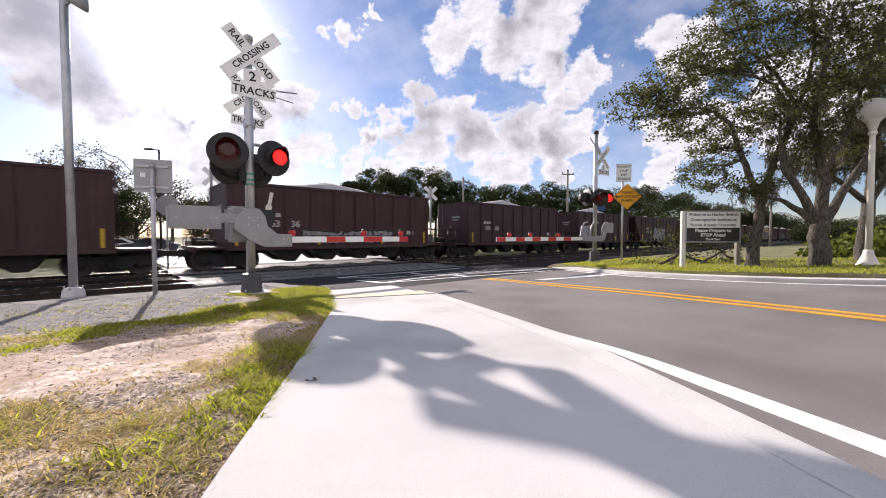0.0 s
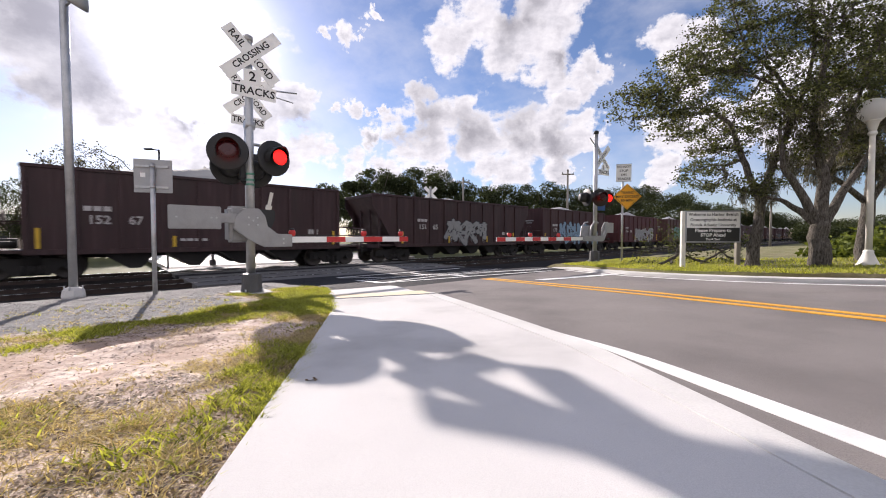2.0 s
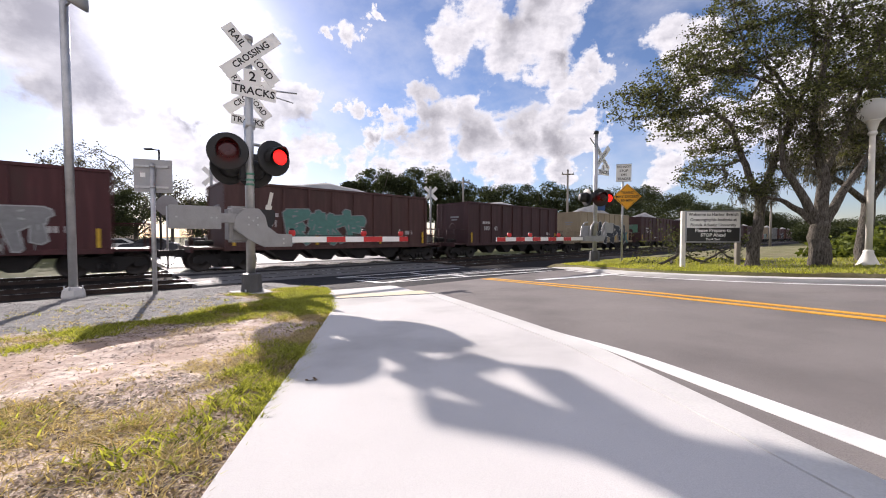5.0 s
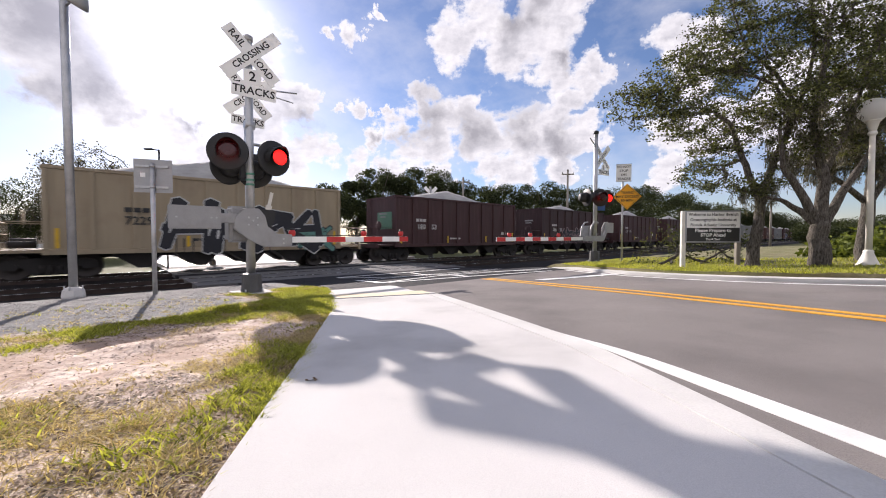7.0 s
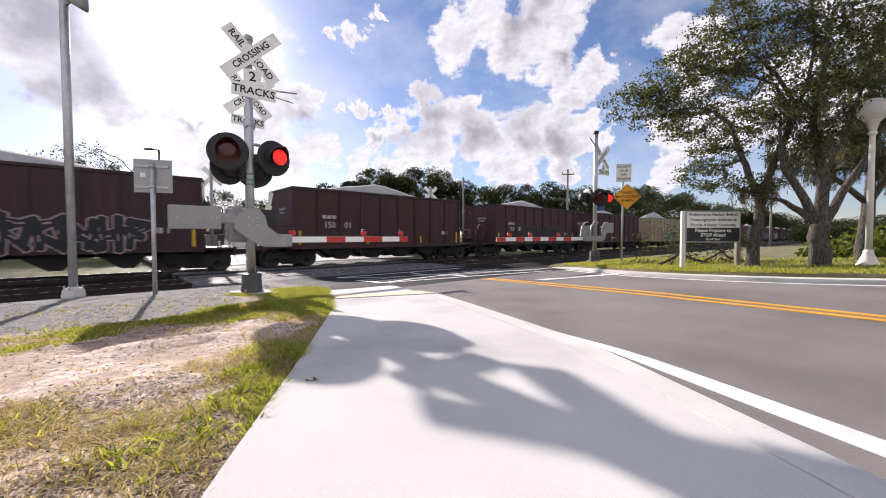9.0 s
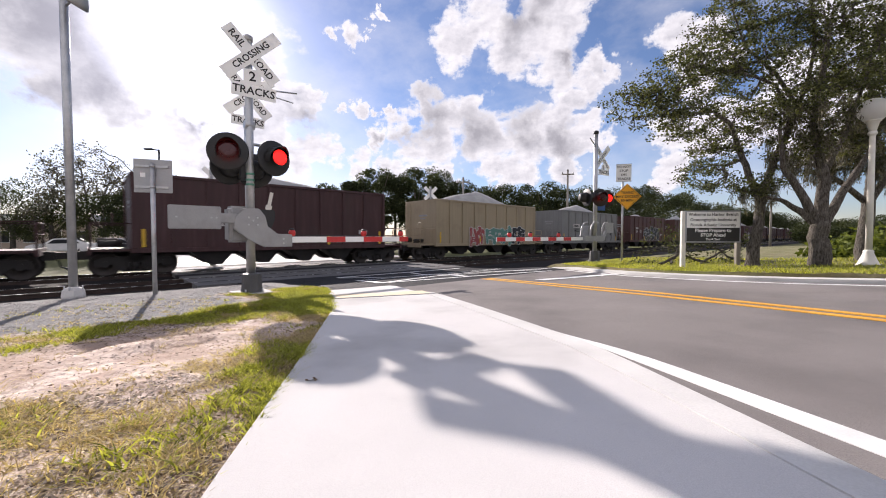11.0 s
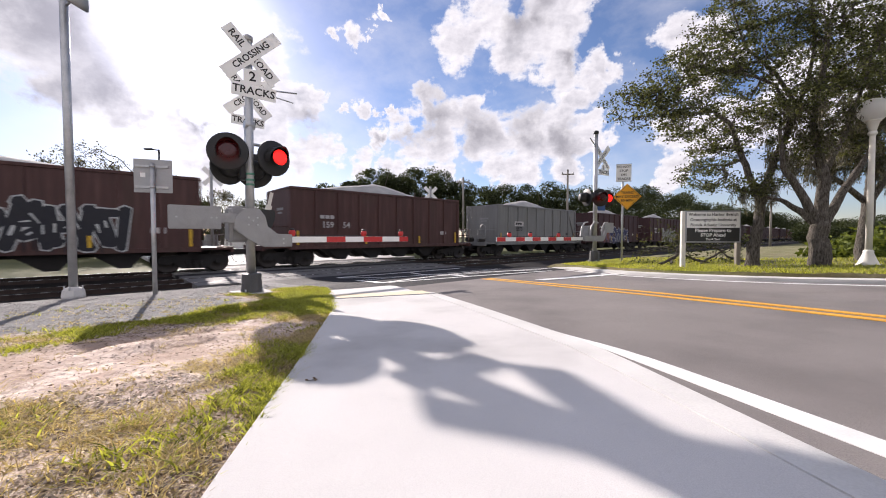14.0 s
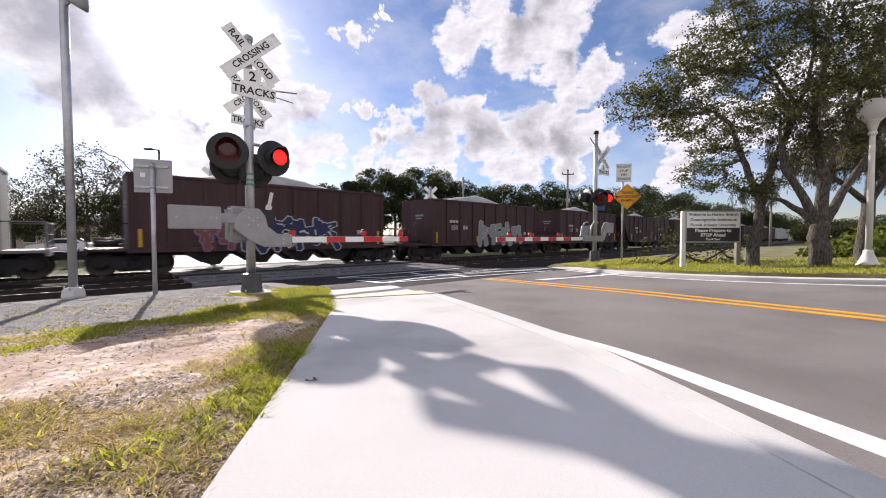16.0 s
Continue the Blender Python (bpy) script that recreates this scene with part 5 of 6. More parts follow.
def oak(x, y, z, spines, lobes, seed, label, leaves_per=30, size=0.05, moss=0):
    """spines: bent limbs, each a list of (x, y, z, radius) from its foot; lobes: the crown's masses."""
    rng = np.random.default_rng(seed)
    tree = empty("oak_tree", pose(x, y, z), label, "tree", "live oaks on the lawn")
    bm, wood = bmesh.new(), []
    for line_ in spines:
        pts, rad = [], []
        for (p, q) in zip(line_, line_[1:]):
            for i in range(4):
                t = i / 4
                pts.append(Vector(p[:3]).lerp(Vector(q[:3]), t) + Vector(rng.normal(size=3)) * 0.12 * q[3] * (i > 0))
                rad.append(p[3] + (q[3] - p[3]) * t)
        pts.append(Vector(line_[-1][:3]))
        rad.append(line_[-1][3])
        tube(bm, pts, rad, 12)
        wood.append([p for p in pts if p.z > 1.0])
    for v in bm.verts:
        v.co += Vector((1, 1, 0)) * 0.022 * noise.noise(Vector((v.co.x * 9, v.co.y * 9, v.co.z * 2.4 + seed)))
    tips = grow(bm, wood, lobes, rng, 0.0055, 0.28)
    part("trunk", bm, M_BARK, tree, "grey furrowed trunk and limbs")
    cs = []
    for c in tips:
        m = int(leaves_per * rng.uniform(0.3, 1.5))
        cs.append(c + rng.normal(size=(m, 3)) * np.array([0.09, 0.09, 0.05]))
    quads("crown", np.concatenate(cs), size, M_OAK, tree, rng, "small dark green leaves with gaps", 0.3)
    if moss:
        low = [c for c in tips if c[2] < 3.6]
        ms = []
        for _ in range(moss):
            c = low[rng.integers(len(low))]
            drop = rng.uniform(0.2, 0.7)
            ms.append(c + np.column_stack([rng.normal(size=60) * 0.04, rng.normal(size=60) * 0.04, -rng.uniform(0, drop, 60)]))
        quads("moss", np.concatenate(ms), 0.014, M_MOSS, tree, rng, "grey hanging moss", -2.5, 9.0)
    return tree


def thin_tree(x, y, z, h, w, seed, label, twigs=240, per=10):
    """A tall open tree of fine dark twigs with few leaves."""
    rng = np.random.default_rng(seed)
    tree = empty("tree", pose(x, y, z), label, "tree", "trees behind the railway")
    bm = bmesh.new()
    fork = Vector((0.1, 0, 0.3 * h))
    tube(bm, [Vector((0, 0, -0.2)), Vector((0.05, 0, 0.15 * h)), fork], [0.22, 0.17, 0.14], 8)
    spines = [[fork]]
    for i in range(7):
        a = 2 * math.pi * i / 7 + rng.uniform(-0.3, 0.3)
        end = Vector((0.30 * w * math.cos(a), 0.26 * w * math.sin(a), h * rng.uniform(0.62, 0.82)))
        mid = fork.lerp(end, 0.5) + Vector((0.03 * w * math.cos(a), 0, -0.03 * h))
        tube(bm, [fork, mid, end], [0.10, 0.07, 0.035], 6)
        spines.append([fork.lerp(mid, 0.6), mid, mid.lerp(end, 0.5), end])
    lobes = [((0, 0, 0.66 * h), (0.42 * w, 0.34 * w, 0.30 * h), twigs), ((-0.24 * w, 0, 0.6 * h), (0.25 * w, 0.2 * w, 0.22 * h), twigs // 3), ((0.26 * w, 0, 0.55 * h), (0.24 * w, 0.2 * w, 0.22 * h), twigs // 3)]
    tips = grow(bm, spines, lobes, rng, 0.014, 0.6)
    part("trunk", bm, M_BARK, tree, "dark trunk and fine twigs")
    cs = [c + rng.normal(size=(int(per * rng.uniform(0.2, 1.6)) + 1, 3)) * np.array([0.30, 0.30, 0.22]) for c in tips]
    quads("crown", np.concatenate(cs), 0.12, M_PALELEAF, tree, rng, "thin open foliage", 0.2, 1.6)


def build_oaks():
    oak(7.23, 9.0, 0.26, [
        [(0, 0, -0.15, 0.19), (0.02, 0, 0.12, 0.135), (0.10, 0, 0.8, 0.115), (0.18, 0, 1.55, 0.10)],
        [(0.18, 0, 1.5, 0.085), (-0.03, 0.05, 2.05, 0.075), (-0.25, 0.1, 2.7, 0.062), (-0.55, 0.0, 3.3, 0.05), (-1.05, -0.15, 3.55, 0.034), (-1.75, -0.3, 3.45, 0.022), (-2.4, -0.35, 3.55, 0.014)],
        [(0.18, 0, 1.5, 0.085), (0.48, 0.05, 2.4, 0.078), (0.80, 0.0, 3.2, 0.07), (0.93, -0.05, 3.75, 0.058)],
        [(0.93, -0.05, 3.7, 0.048), (0.55, 0.1, 4.5, 0.042), (-0.1, 0.2, 5.15, 0.03), (-0.5, 0.1, 5.95, 0.018)],
        [(0.93, -0.05, 3.7, 0.05), (1.2, 0, 4.3, 0.042), (1.45, 0.1, 5.2, 0.03), (1.3, 0.1, 6.2, 0.018)],
        [(0.85, -0.02, 3.4, 0.04), (0.2, -0.3, 4.1, 0.032), (-0.55, -0.4, 4.3, 0.024), (-1.5, -0.3, 4.5, 0.014)]],
        [((-2.8, -0.3, 3.72), (0.75, 0.7, 0.5), 75), ((-1.75, -0.2, 4.2), (0.95, 0.9, 0.75), 150), ((-2.0, -0.3, 3.3), (0.95, 0.8, 0.45), 90), ((-0.8, 0.1, 5.2), (0.85, 0.9, 0.85), 120), ((-0.4, -0.2, 4.5), (0.85, 0.9, 0.6), 110),
         ((-0.95, 0.3, 2.2), (0.6, 0.7, 0.42), 60), ((0.1, 0.2, 6.0), (1.0, 1.0, 0.75), 120), ((1.1, 0.2, 5.6), (0.9, 0.9, 0.9), 120), ((-0.55, 0.4, 3.0), (0.75, 0.7, 0.55), 75), ((0.1, 0.5, 3.7), (0.8, 0.7, 0.6), 90)],
        21, "leaning grey live oak with a wide open crown", 34, 0.036)
    oak(8.23, 8.4, 0.28, [
        [(0, 0, -0.15, 0.25), (0, 0, 0.12, 0.20), (-0.03, 0, 0.6, 0.175), (-0.02, 0, 1.0, 0.165)],
        [(-0.02, 0, 0.9, 0.085), (-0.35, 0.1, 1.25, 0.07), (-0.75, 0.15, 1.5, 0.045), (-1.2, 0.3, 1.62, 0.02), (-1.55, 0.35, 1.8, 0.008)],
        [(-0.04, 0, 0.95, 0.10), (-0.4, 0.05, 1.65, 0.08), (-0.75, 0.1, 2.2, 0.06), (-0.85, 0.1, 3.0, 0.035)],
        [(0, 0, 0.95, 0.13), (0.12, 0.05, 1.9, 0.105), (-0.1, 0.1, 3.1, 0.085), (0.1, 0.15, 4.4, 0.055), (0.25, 0.1, 5.6, 0.025)],
        [(0.05, 0, 0.9, 0.10), (0.45, 0, 1.65, 0.08), (0.95, 0.1, 2.25, 0.06), (1.4, 0.2, 2.8, 0.035)],
        [(0.08, 0.05, 2.0, 0.06), (0.6, 0.1, 3.0, 0.05), (1.1, 0.2, 4.2, 0.03), (1.3, 0.2, 5.2, 0.016)]],
        [((0.0, 0.1, 4.0), (1.0, 1.0, 0.95), 140), ((0.4, 0.1, 5.2), (1.0, 1.0, 0.85), 130), ((-0.4, 0.3, 2.75), (0.75, 0.7, 0.55), 70), ((1.05, 0.2, 4.3), (0.85, 0.9, 1.0), 120), ((1.1, 0.3, 3.1), (0.7, 0.7, 0.65), 80),
         ((-1.2, 0.3, 1.85), (0.6, 0.5, 0.28), 45), ((-0.7, 0.0, 3.6), (0.6, 0.7, 0.6), 60), ((1.6, 0.2, 5.2), (0.8, 0.8, 0.9), 90)],
        33, "stout dark live oak with hanging moss", 34, 0.036, 150)
    oak(10.6, 9.7, 0.3, [
        [(0, 0, -0.15, 0.24), (0.02, 0, 0.12, 0.165), (0.05, 0, 0.9, 0.14), (0.1, 0, 1.6, 0.125)],
        [(0.1, 0, 1.5, 0.08), (-0.6, 0.1, 2.1, 0.06), (-1.3, 0.2, 2.6, 0.03)],
        [(0.1, 0, 1.5, 0.10), (0.3, 0.1, 2.8, 0.08), (0.2, 0.1, 4.2, 0.05), (-0.2, 0.1, 5.4, 0.025)],
        [(0.1, 0, 1.5, 0.09), (0.9, 0.1, 2.6, 0.07), (1.5, 0.2, 3.9, 0.03)]],
        [((-0.2, 0.1, 4.4), (1.1, 1.0, 1.0), 110), ((0.9, 0.1, 4.2), (1.1, 1.0, 1.2), 110), ((-0.7, 0.1, 2.8), (0.8, 0.8, 0.6), 70), ((0.6, 0.2, 5.8), (1.2, 1.0, 0.9), 100), ((0.8, 0.2, 2.7), (0.8, 0.8, 0.55), 60)],
        47, "mossy live oak behind the post lamp", 34, 0.040, 220)


def far_tree(x, y, top, width, seed, material, kind="woodland tree", label="dark rounded tree behind the railway", dens=1.0, leaf=0.23, base_z=-0.7):
    rng = np.random.default_rng(seed)
    tree = empty("tree", pose(x, y, base_z), label, "tree", "trees behind the railway")
    h = top - base_z
    bm = bmesh.new()
    rod(bm, (0, 0, -0.2), (0.1, 0, h * 0.45), 0.22, 0.14, n=8)
    for i in range(7):
        a = rng.uniform(0, 6.28)
        st = h * rng.uniform(0.25, 0.45)
        rod(bm, (0.05, 0, st), (width * 0.36 * math.cos(a), width * 0.3 * math.sin(a), h * rng.uniform(0.55, 0.92)), 0.09, 0.03, n=6)
    part("trunk", bm, M_BARK, tree)
    cs = []
    blobs = int(26 * dens) + 6
    for i in range(blobs):
        u = rng.normal(size=3)
        u /= np.linalg.norm(u)
        rr = rng.uniform(0.45, 1.0) ** 0.5
        c = np.array([u[0] * width * 0.46 * rr, u[1] * width * 0.36 * rr, h * 0.60 + u[2] * h * 0.36 * rr])
        br = rng.uniform(0.10, 0.2) * width
        m = int(430 * dens)
        w = rng.normal(size=(m, 3))
        w /= np.linalg.norm(w, axis=1)[:, None]
        cs.append(c + w * br * rng.uniform(0.55, 1.1, (m, 1)) * np.array([1, 1, 0.75]))
    quads("crown", np.concatenate(cs), leaf * 0.66, material, tree, rng, "", 0.2, 1.3)


def build_far():
    # x in the picture plane over depth, crown top, width, depth
    rows = [(-0.30, 7.6, 6, 47), (-0.225, 8.8, 6, 50), (-0.175, 10.0, 7, 50), (-0.125, 10.4, 7, 52), (-0.07, 10.7, 7, 51), (-0.02, 10.6, 6, 53), (0.03, 8.9, 6, 50), (0.085, 8.0, 7, 54), (0.15, 8.6, 8, 56),
            (0.21, 9.0, 8, 57), (0.27, 9.0, 8, 58), (0.33, 8.8, 8, 58), (0.39, 8.6, 8, 60), (0.45, 8.9, 9, 60), (0.51, 8.9, 8, 61), (0.57, 8.5, 9, 62), (0.63, 7.8, 9, 64), (0.69, 7.0, 9, 66), (0.75, 6.3, 8, 70), (0.81, 5.6, 9, 74), (0.88, 5.0, 10, 80), (0.99, 2.9, 8, 55), (1.06, 3.2, 9, 52), (1.13, 3.8, 10, 56)]
    for i, (k, top, w, y) in enumerate(rows):
        far = max(y, 29 / max(0.02, 0.7435 - 0.6687 * k)) if k < 0.95 else y
        f = far / y
        far_tree(k * far, far, 0.97 + (top - 0.97) * f, w * f, 100 + i, M_FARLEAF, leaf=0.23 * f)
    thin_tree(-0.925 * 38, 38, -0.7, 11.3, 10.5, 71, "tall thin tree of fine dark twigs behind the railway", 330, 9)
    thin_tree(-0.705 * 38, 38, -0.7, 8.2, 6.0, 72, "thin twiggy tree behind the railway", 200, 8)
    rows = [(-1.12, 5.6, 7, 34, M_FARLEAF), (-0.80, 5.6, 6, 37, M_FARLEAF), (-0.575, 5.8, 5.5, 40, M_PALELEAF), (-0.49, 5.4, 5, 44, M_FARLEAF), (-1.02, 5.4, 6, 35, M_PALELEAF),
            (-1.3, 6, 7, 36, M_FARLEAF), (-0.64, 4.8, 5, 40, M_FARLEAF), (-0.88, 4.8, 6, 36, M_FARLEAF)]
    for i, (k, top, w, y, m) in enumerate(rows):
        far_tree(k * y, y, top, w, 300 + i, m, label="thin pale tree behind the railway" if m is M_PALELEAF else "dark bushy tree behind the railway", dens=0.62 if m is M_PALELEAF else 0.9, leaf=0.15)
    # utility poles
    for x, y, top in ((2.2, 42, 7.4), (14.2, 44, 8.6), (40.0, 47, 5.5)):
        g = empty("utility_pole", pose(x, y, -0.7), "weathered timber utility pole", "utility pole", "utility poles")
        part("pole", rods(((0, 0, -0.3), (0, 0, top + 0.7), 0.14, 0.10), n=10), M_TIEGREY, g)
        part("cross_arm", boxes((-0.7, 0.7, -0.06, 0.06, top + 0.1, top + 0.22)), M_TIEGREY, g)
        for k in (-0.6, 0, 0.6):
            part("insulator", rods(((k, 0, top + 0.22), (k, 0, top + 0.42), 0.05), n=8), M_ALU, g)
    g = empty("street_lamp", pose(-22.0, 30, -0.7), "dark steel street lamp beyond the railway", "street lamp")
    part("pole", rods(((0, 0, 0), (0, 0, 8.4), 0.09, 0.06), n=10), M_TRUCK, g)
    part("arm", rods(((0, 0, 8.35), (-0.8, 0, 8.45), 0.04), n=8), M_TRUCK, g)
    part("lantern", soft(boxes((-1.1, -0.5, -0.14, 0.14, 8.38, 8.5)), 0.03, 1), M_TRUCK, g)
    # low buildings
    def hall(x, y, w, dpt, h, wall_m, fascia, label, turn=0):
        b = empty("low_building", pose(x, y, -0.7, 0, 0, turn), label, "building", "buildings beyond the railway")
        part("wall", boxes((-w / 2, w / 2, 0, dpt, 0, h)), wall_m, b)
        rf = part("roof", prism(bmesh.new(), [(-w / 2 - 0.5, h), (w / 2 + 0.5, h), (w / 2 + 0.4, h + 0.7), (-w / 2 - 0.4, h + 0.7)], dpt + 1.0, pose(0, -0.5, 0)), M_ALU, b, "pale metal roof")
        part("fascia", boxes((-w / 2 - 0.52, w / 2 + 0.52, -0.56, -0.505, h + 0.05, h + 0.45)), fascia, rf)
        n = int(w / 2.2)
        for i in range(n):
            xx = -w / 2 + (i + 0.5) * w / n
            win = part("window", boxes((xx - 0.6, xx + 0.6, -0.06, -0.01, 1.0, 2.3)), M_SIGNW, b)
            part("pane", boxes((xx - 0.52, xx + 0.52, -0.075, -0.062, 1.08, 2.22)), M_PANE, win)
    hall(-26.0, 56, 16, 10, 4.4, M_SIGNW, M_BLUE, "low white building with a blue fascia beyond the railway")
    parked_car(-33.0, 33.5, 30, M_CARWHITE, "white saloon car parked beyond the railway")
    parked_car(-29.4, 34.5, 25, M_CARWHITE, "white saloon car parked beyond the railway")
    parked_car(-27.0, 35.5, 25, M_CARDARK, "dark saloon car parked beyond the railway")
    hall(-44.3, 40, 14, 8, 3.3, M_STUCCO, M_SIGNW, "low pale stucco building beyond the railway", 10)


M_CARWHITE = stained("white car lacquer", (0.75, 0.75, 0.75), 0.18, 0, 0.04, 2, 30, bumpy=0.0)
M_CARDARK = stained("dark car lacquer", (0.06, 0.065, 0.075), 0.18, 0, 0.08, 2, 30, bumpy=0.0)
M_PANE = stained("dark window glass", (0.03, 0.035, 0.04), 0.1, 0, 0.1, 2, 20, bumpy=0.0)
M_STUCCO = stained("pale stucco", (0.62, 0.52, 0.44), 0.9, 0, 0.1, 1.5, 50)


def parked_car(x, y, turn, paint, label):
    g = empty("parked_car", pose(x, y, -0.62, 0, 0, turn), label, "car", "cars parked beyond the railway")
    side = [(-2.2, 0.35), (-2.25, 0.75), (-1.9, 0.92), (-1.1, 1.0), (-0.5, 1.42), (0.75, 1.45), (1.6, 1.05), (2.15, 0.95), (2.25, 0.6), (2.2, 0.35)]
    body = part("body", soft(prism(bmesh.new(), side, 1.7, pose(0, -0.85, 0)), 0.07, 2), paint, g)
    for sy in (-1, 1):
        part("side_window", prism(bmesh.new(), [(-0.85, 1.0), (-0.42, 1.34), (0.68, 1.36), (1.25, 1.02)], 0.012, pose(0, sy * 0.855 - 0.006, 0)), M_PANE, body)
        for wx in (-1.4, 1.35):
            wheel = part("wheel", lathe(bmesh.new(), [(0.12, -0.1), (0.28, -0.1), (0.32, -0.06), (0.32, 0.06), (0.28, 0.1), (0.12, 0.1)], 18, pose(wx, sy * 0.78, 0.32, 90, 0, 0)), M_BLACK, g)
            part("rim", lathe(bmesh.new(), [(0.05, -0.115), (0.19, -0.11), (0.2, 0.11), (0.05, 0.115)], 14, pose(wx, sy * 0.78, 0.32, 90, 0, 0)), M_ALU, wheel)
    part("windscreen", boxes((-0.02, 0.02, -0.68, 0.68, -0.30, 0.27)), M_PANE, body).matrix_basis = pose(-0.83, 0, 1.23, 0, 55, 0)
    part("rear_window", boxes((-0.02, 0.02, -0.66, 0.66, -0.34, 0.30)), M_PANE, body).matrix_basis = pose(1.2, 0, 1.28, 0, -65, 0)


def shrub(x, y, z, w, h, n, seed, material=M_SHRUB, label="bright green shrub on the lawn"):
    rng = np.random.default_rng(seed)
    g = empty("shrub", pose(x, y, z), label, "shrub", "shrubs on the lawn")
    bm = bmesh.new()
    for i in range(9):
        a = rng.uniform(0, 6.28)
        rod(bm, (0, 0, -0.05), (w * 0.4 * math.cos(a), w * 0.4 * math.sin(a), h * rng.uniform(0.5, 0.95)), 0.02, 0.006, n=5)
    part("stems", bm, M_BARK, g)
    cs = []
    for i in range(18):
        c = np.array([rng.uniform(-w, w) * 0.42, rng.uniform(-w, w) * 0.42, h * rng.uniform(0.15, 0.85)])
        cs.append(c + rng.normal(size=(n // 18, 3)) * np.array([0.22, 0.22, 0.16]) * h)
    p = np.concatenate(cs)
    p[:, 2] = np.abs(p[:, 2]) + 0.02
    quads("foliage", p, 0.10, material, g, rng, "", 0.2, 1.8)


def build_undergrowth():
    rng = np.random.default_rng(8)
    for i, (x, y, w, h) in enumerate([(12.4, 11.6, 1.8, 0.95), (12.9, 12.2, 2.0, 1.1), (13.9, 13.0, 2.0, 1.2), (14.6, 13.0, 2.2, 1.4), (12.9, 11.0, 1.3, 0.6), (16.0, 13.6, 2.4, 1.5), (13.4, 11.8, 1.6, 0.8), (17.6, 14.4, 2.5, 1.7)]):
        shrub(x, y, 0.12, w * 0.8, h * 0.62, 1900, 500 + i)
    # fallen brush under the board
    for i, (x, y, ln, a) in enumerate([(6.6, 11.0, 1.0, 0.3), (7.1, 11.2, 1.2, 2.7), (7.7, 10.8, 1.0, 0.1), (6.9, 11.4, 1.3, 0.9), (8.1, 10.9, 1.0, 2.4)]):
        g = empty("fallen_branch", pose(x, y, 0.13), "fallen leafy oak branch lying on the lawn", "branch", "fallen branches")
        bm, tips = bmesh.new(), []
        limb(bm, (-ln / 2 * math.cos(a), -ln / 2 * math.sin(a), 0.06), (ln / 2 * math.cos(a), ln / 2 * math.sin(a), 0.55), 0.04, 0.015, rng, tips, 2)
        for v in bm.verts:
            v.co.z = abs(v.co.z)
        part("branch", bm, M_BARK, g)
        c = np.concatenate([np.array(p) + rng.normal(size=(9, 3)) * 0.12 for p, _ in tips])
        c[:, 2] = np.abs(c[:, 2])
        quads("foliage", c, 0.045, M_OAK, g, rng)


def blades(name, pts, hs, material, rng, label, width=0.006, lean=0.6):
    n = len(pts)
    p = np.asarray(pts)
    a = rng.uniform(0, 2 * np.pi, n)
    side = np.column_stack([np.cos(a), np.sin(a), np.zeros(n)]) * (width * rng.uniform(0.6, 1.4, n))[:, None]
    b = rng.uniform(0, 2 * np.pi, n)
    tip = np.column_stack([np.cos(b), np.sin(b), np.zeros(n)]) * (hs * lean * rng.uniform(0.2, 1.6, n))[:, None]
    v = np.empty((n, 5, 3))
    up = np.array([0, 0, 1.0])
    v[:, 0], v[:, 1] = p - side, p + side
    m = p + tip * 0.35 + up * (hs * 0.6)[:, None]
    v[:, 2], v[:, 3] = m + side * 0.8, m - side * 0.8
    v[:, 4] = p + tip + up * hs[:, None]
    i = np.arange(n)[:, None] * 5
    faces = (i + np.array([[0, 1, 2, 3]])).tolist() + (i + np.array([[3, 2, 4]])).tolist()
    me = bpy.data.meshes.new(name)
    me.from_pydata(v.reshape(-1, 3).tolist(), [], faces)
    ob = hang(name, me, material)
    return tagged(ob, label, "grass", kind="stuff")


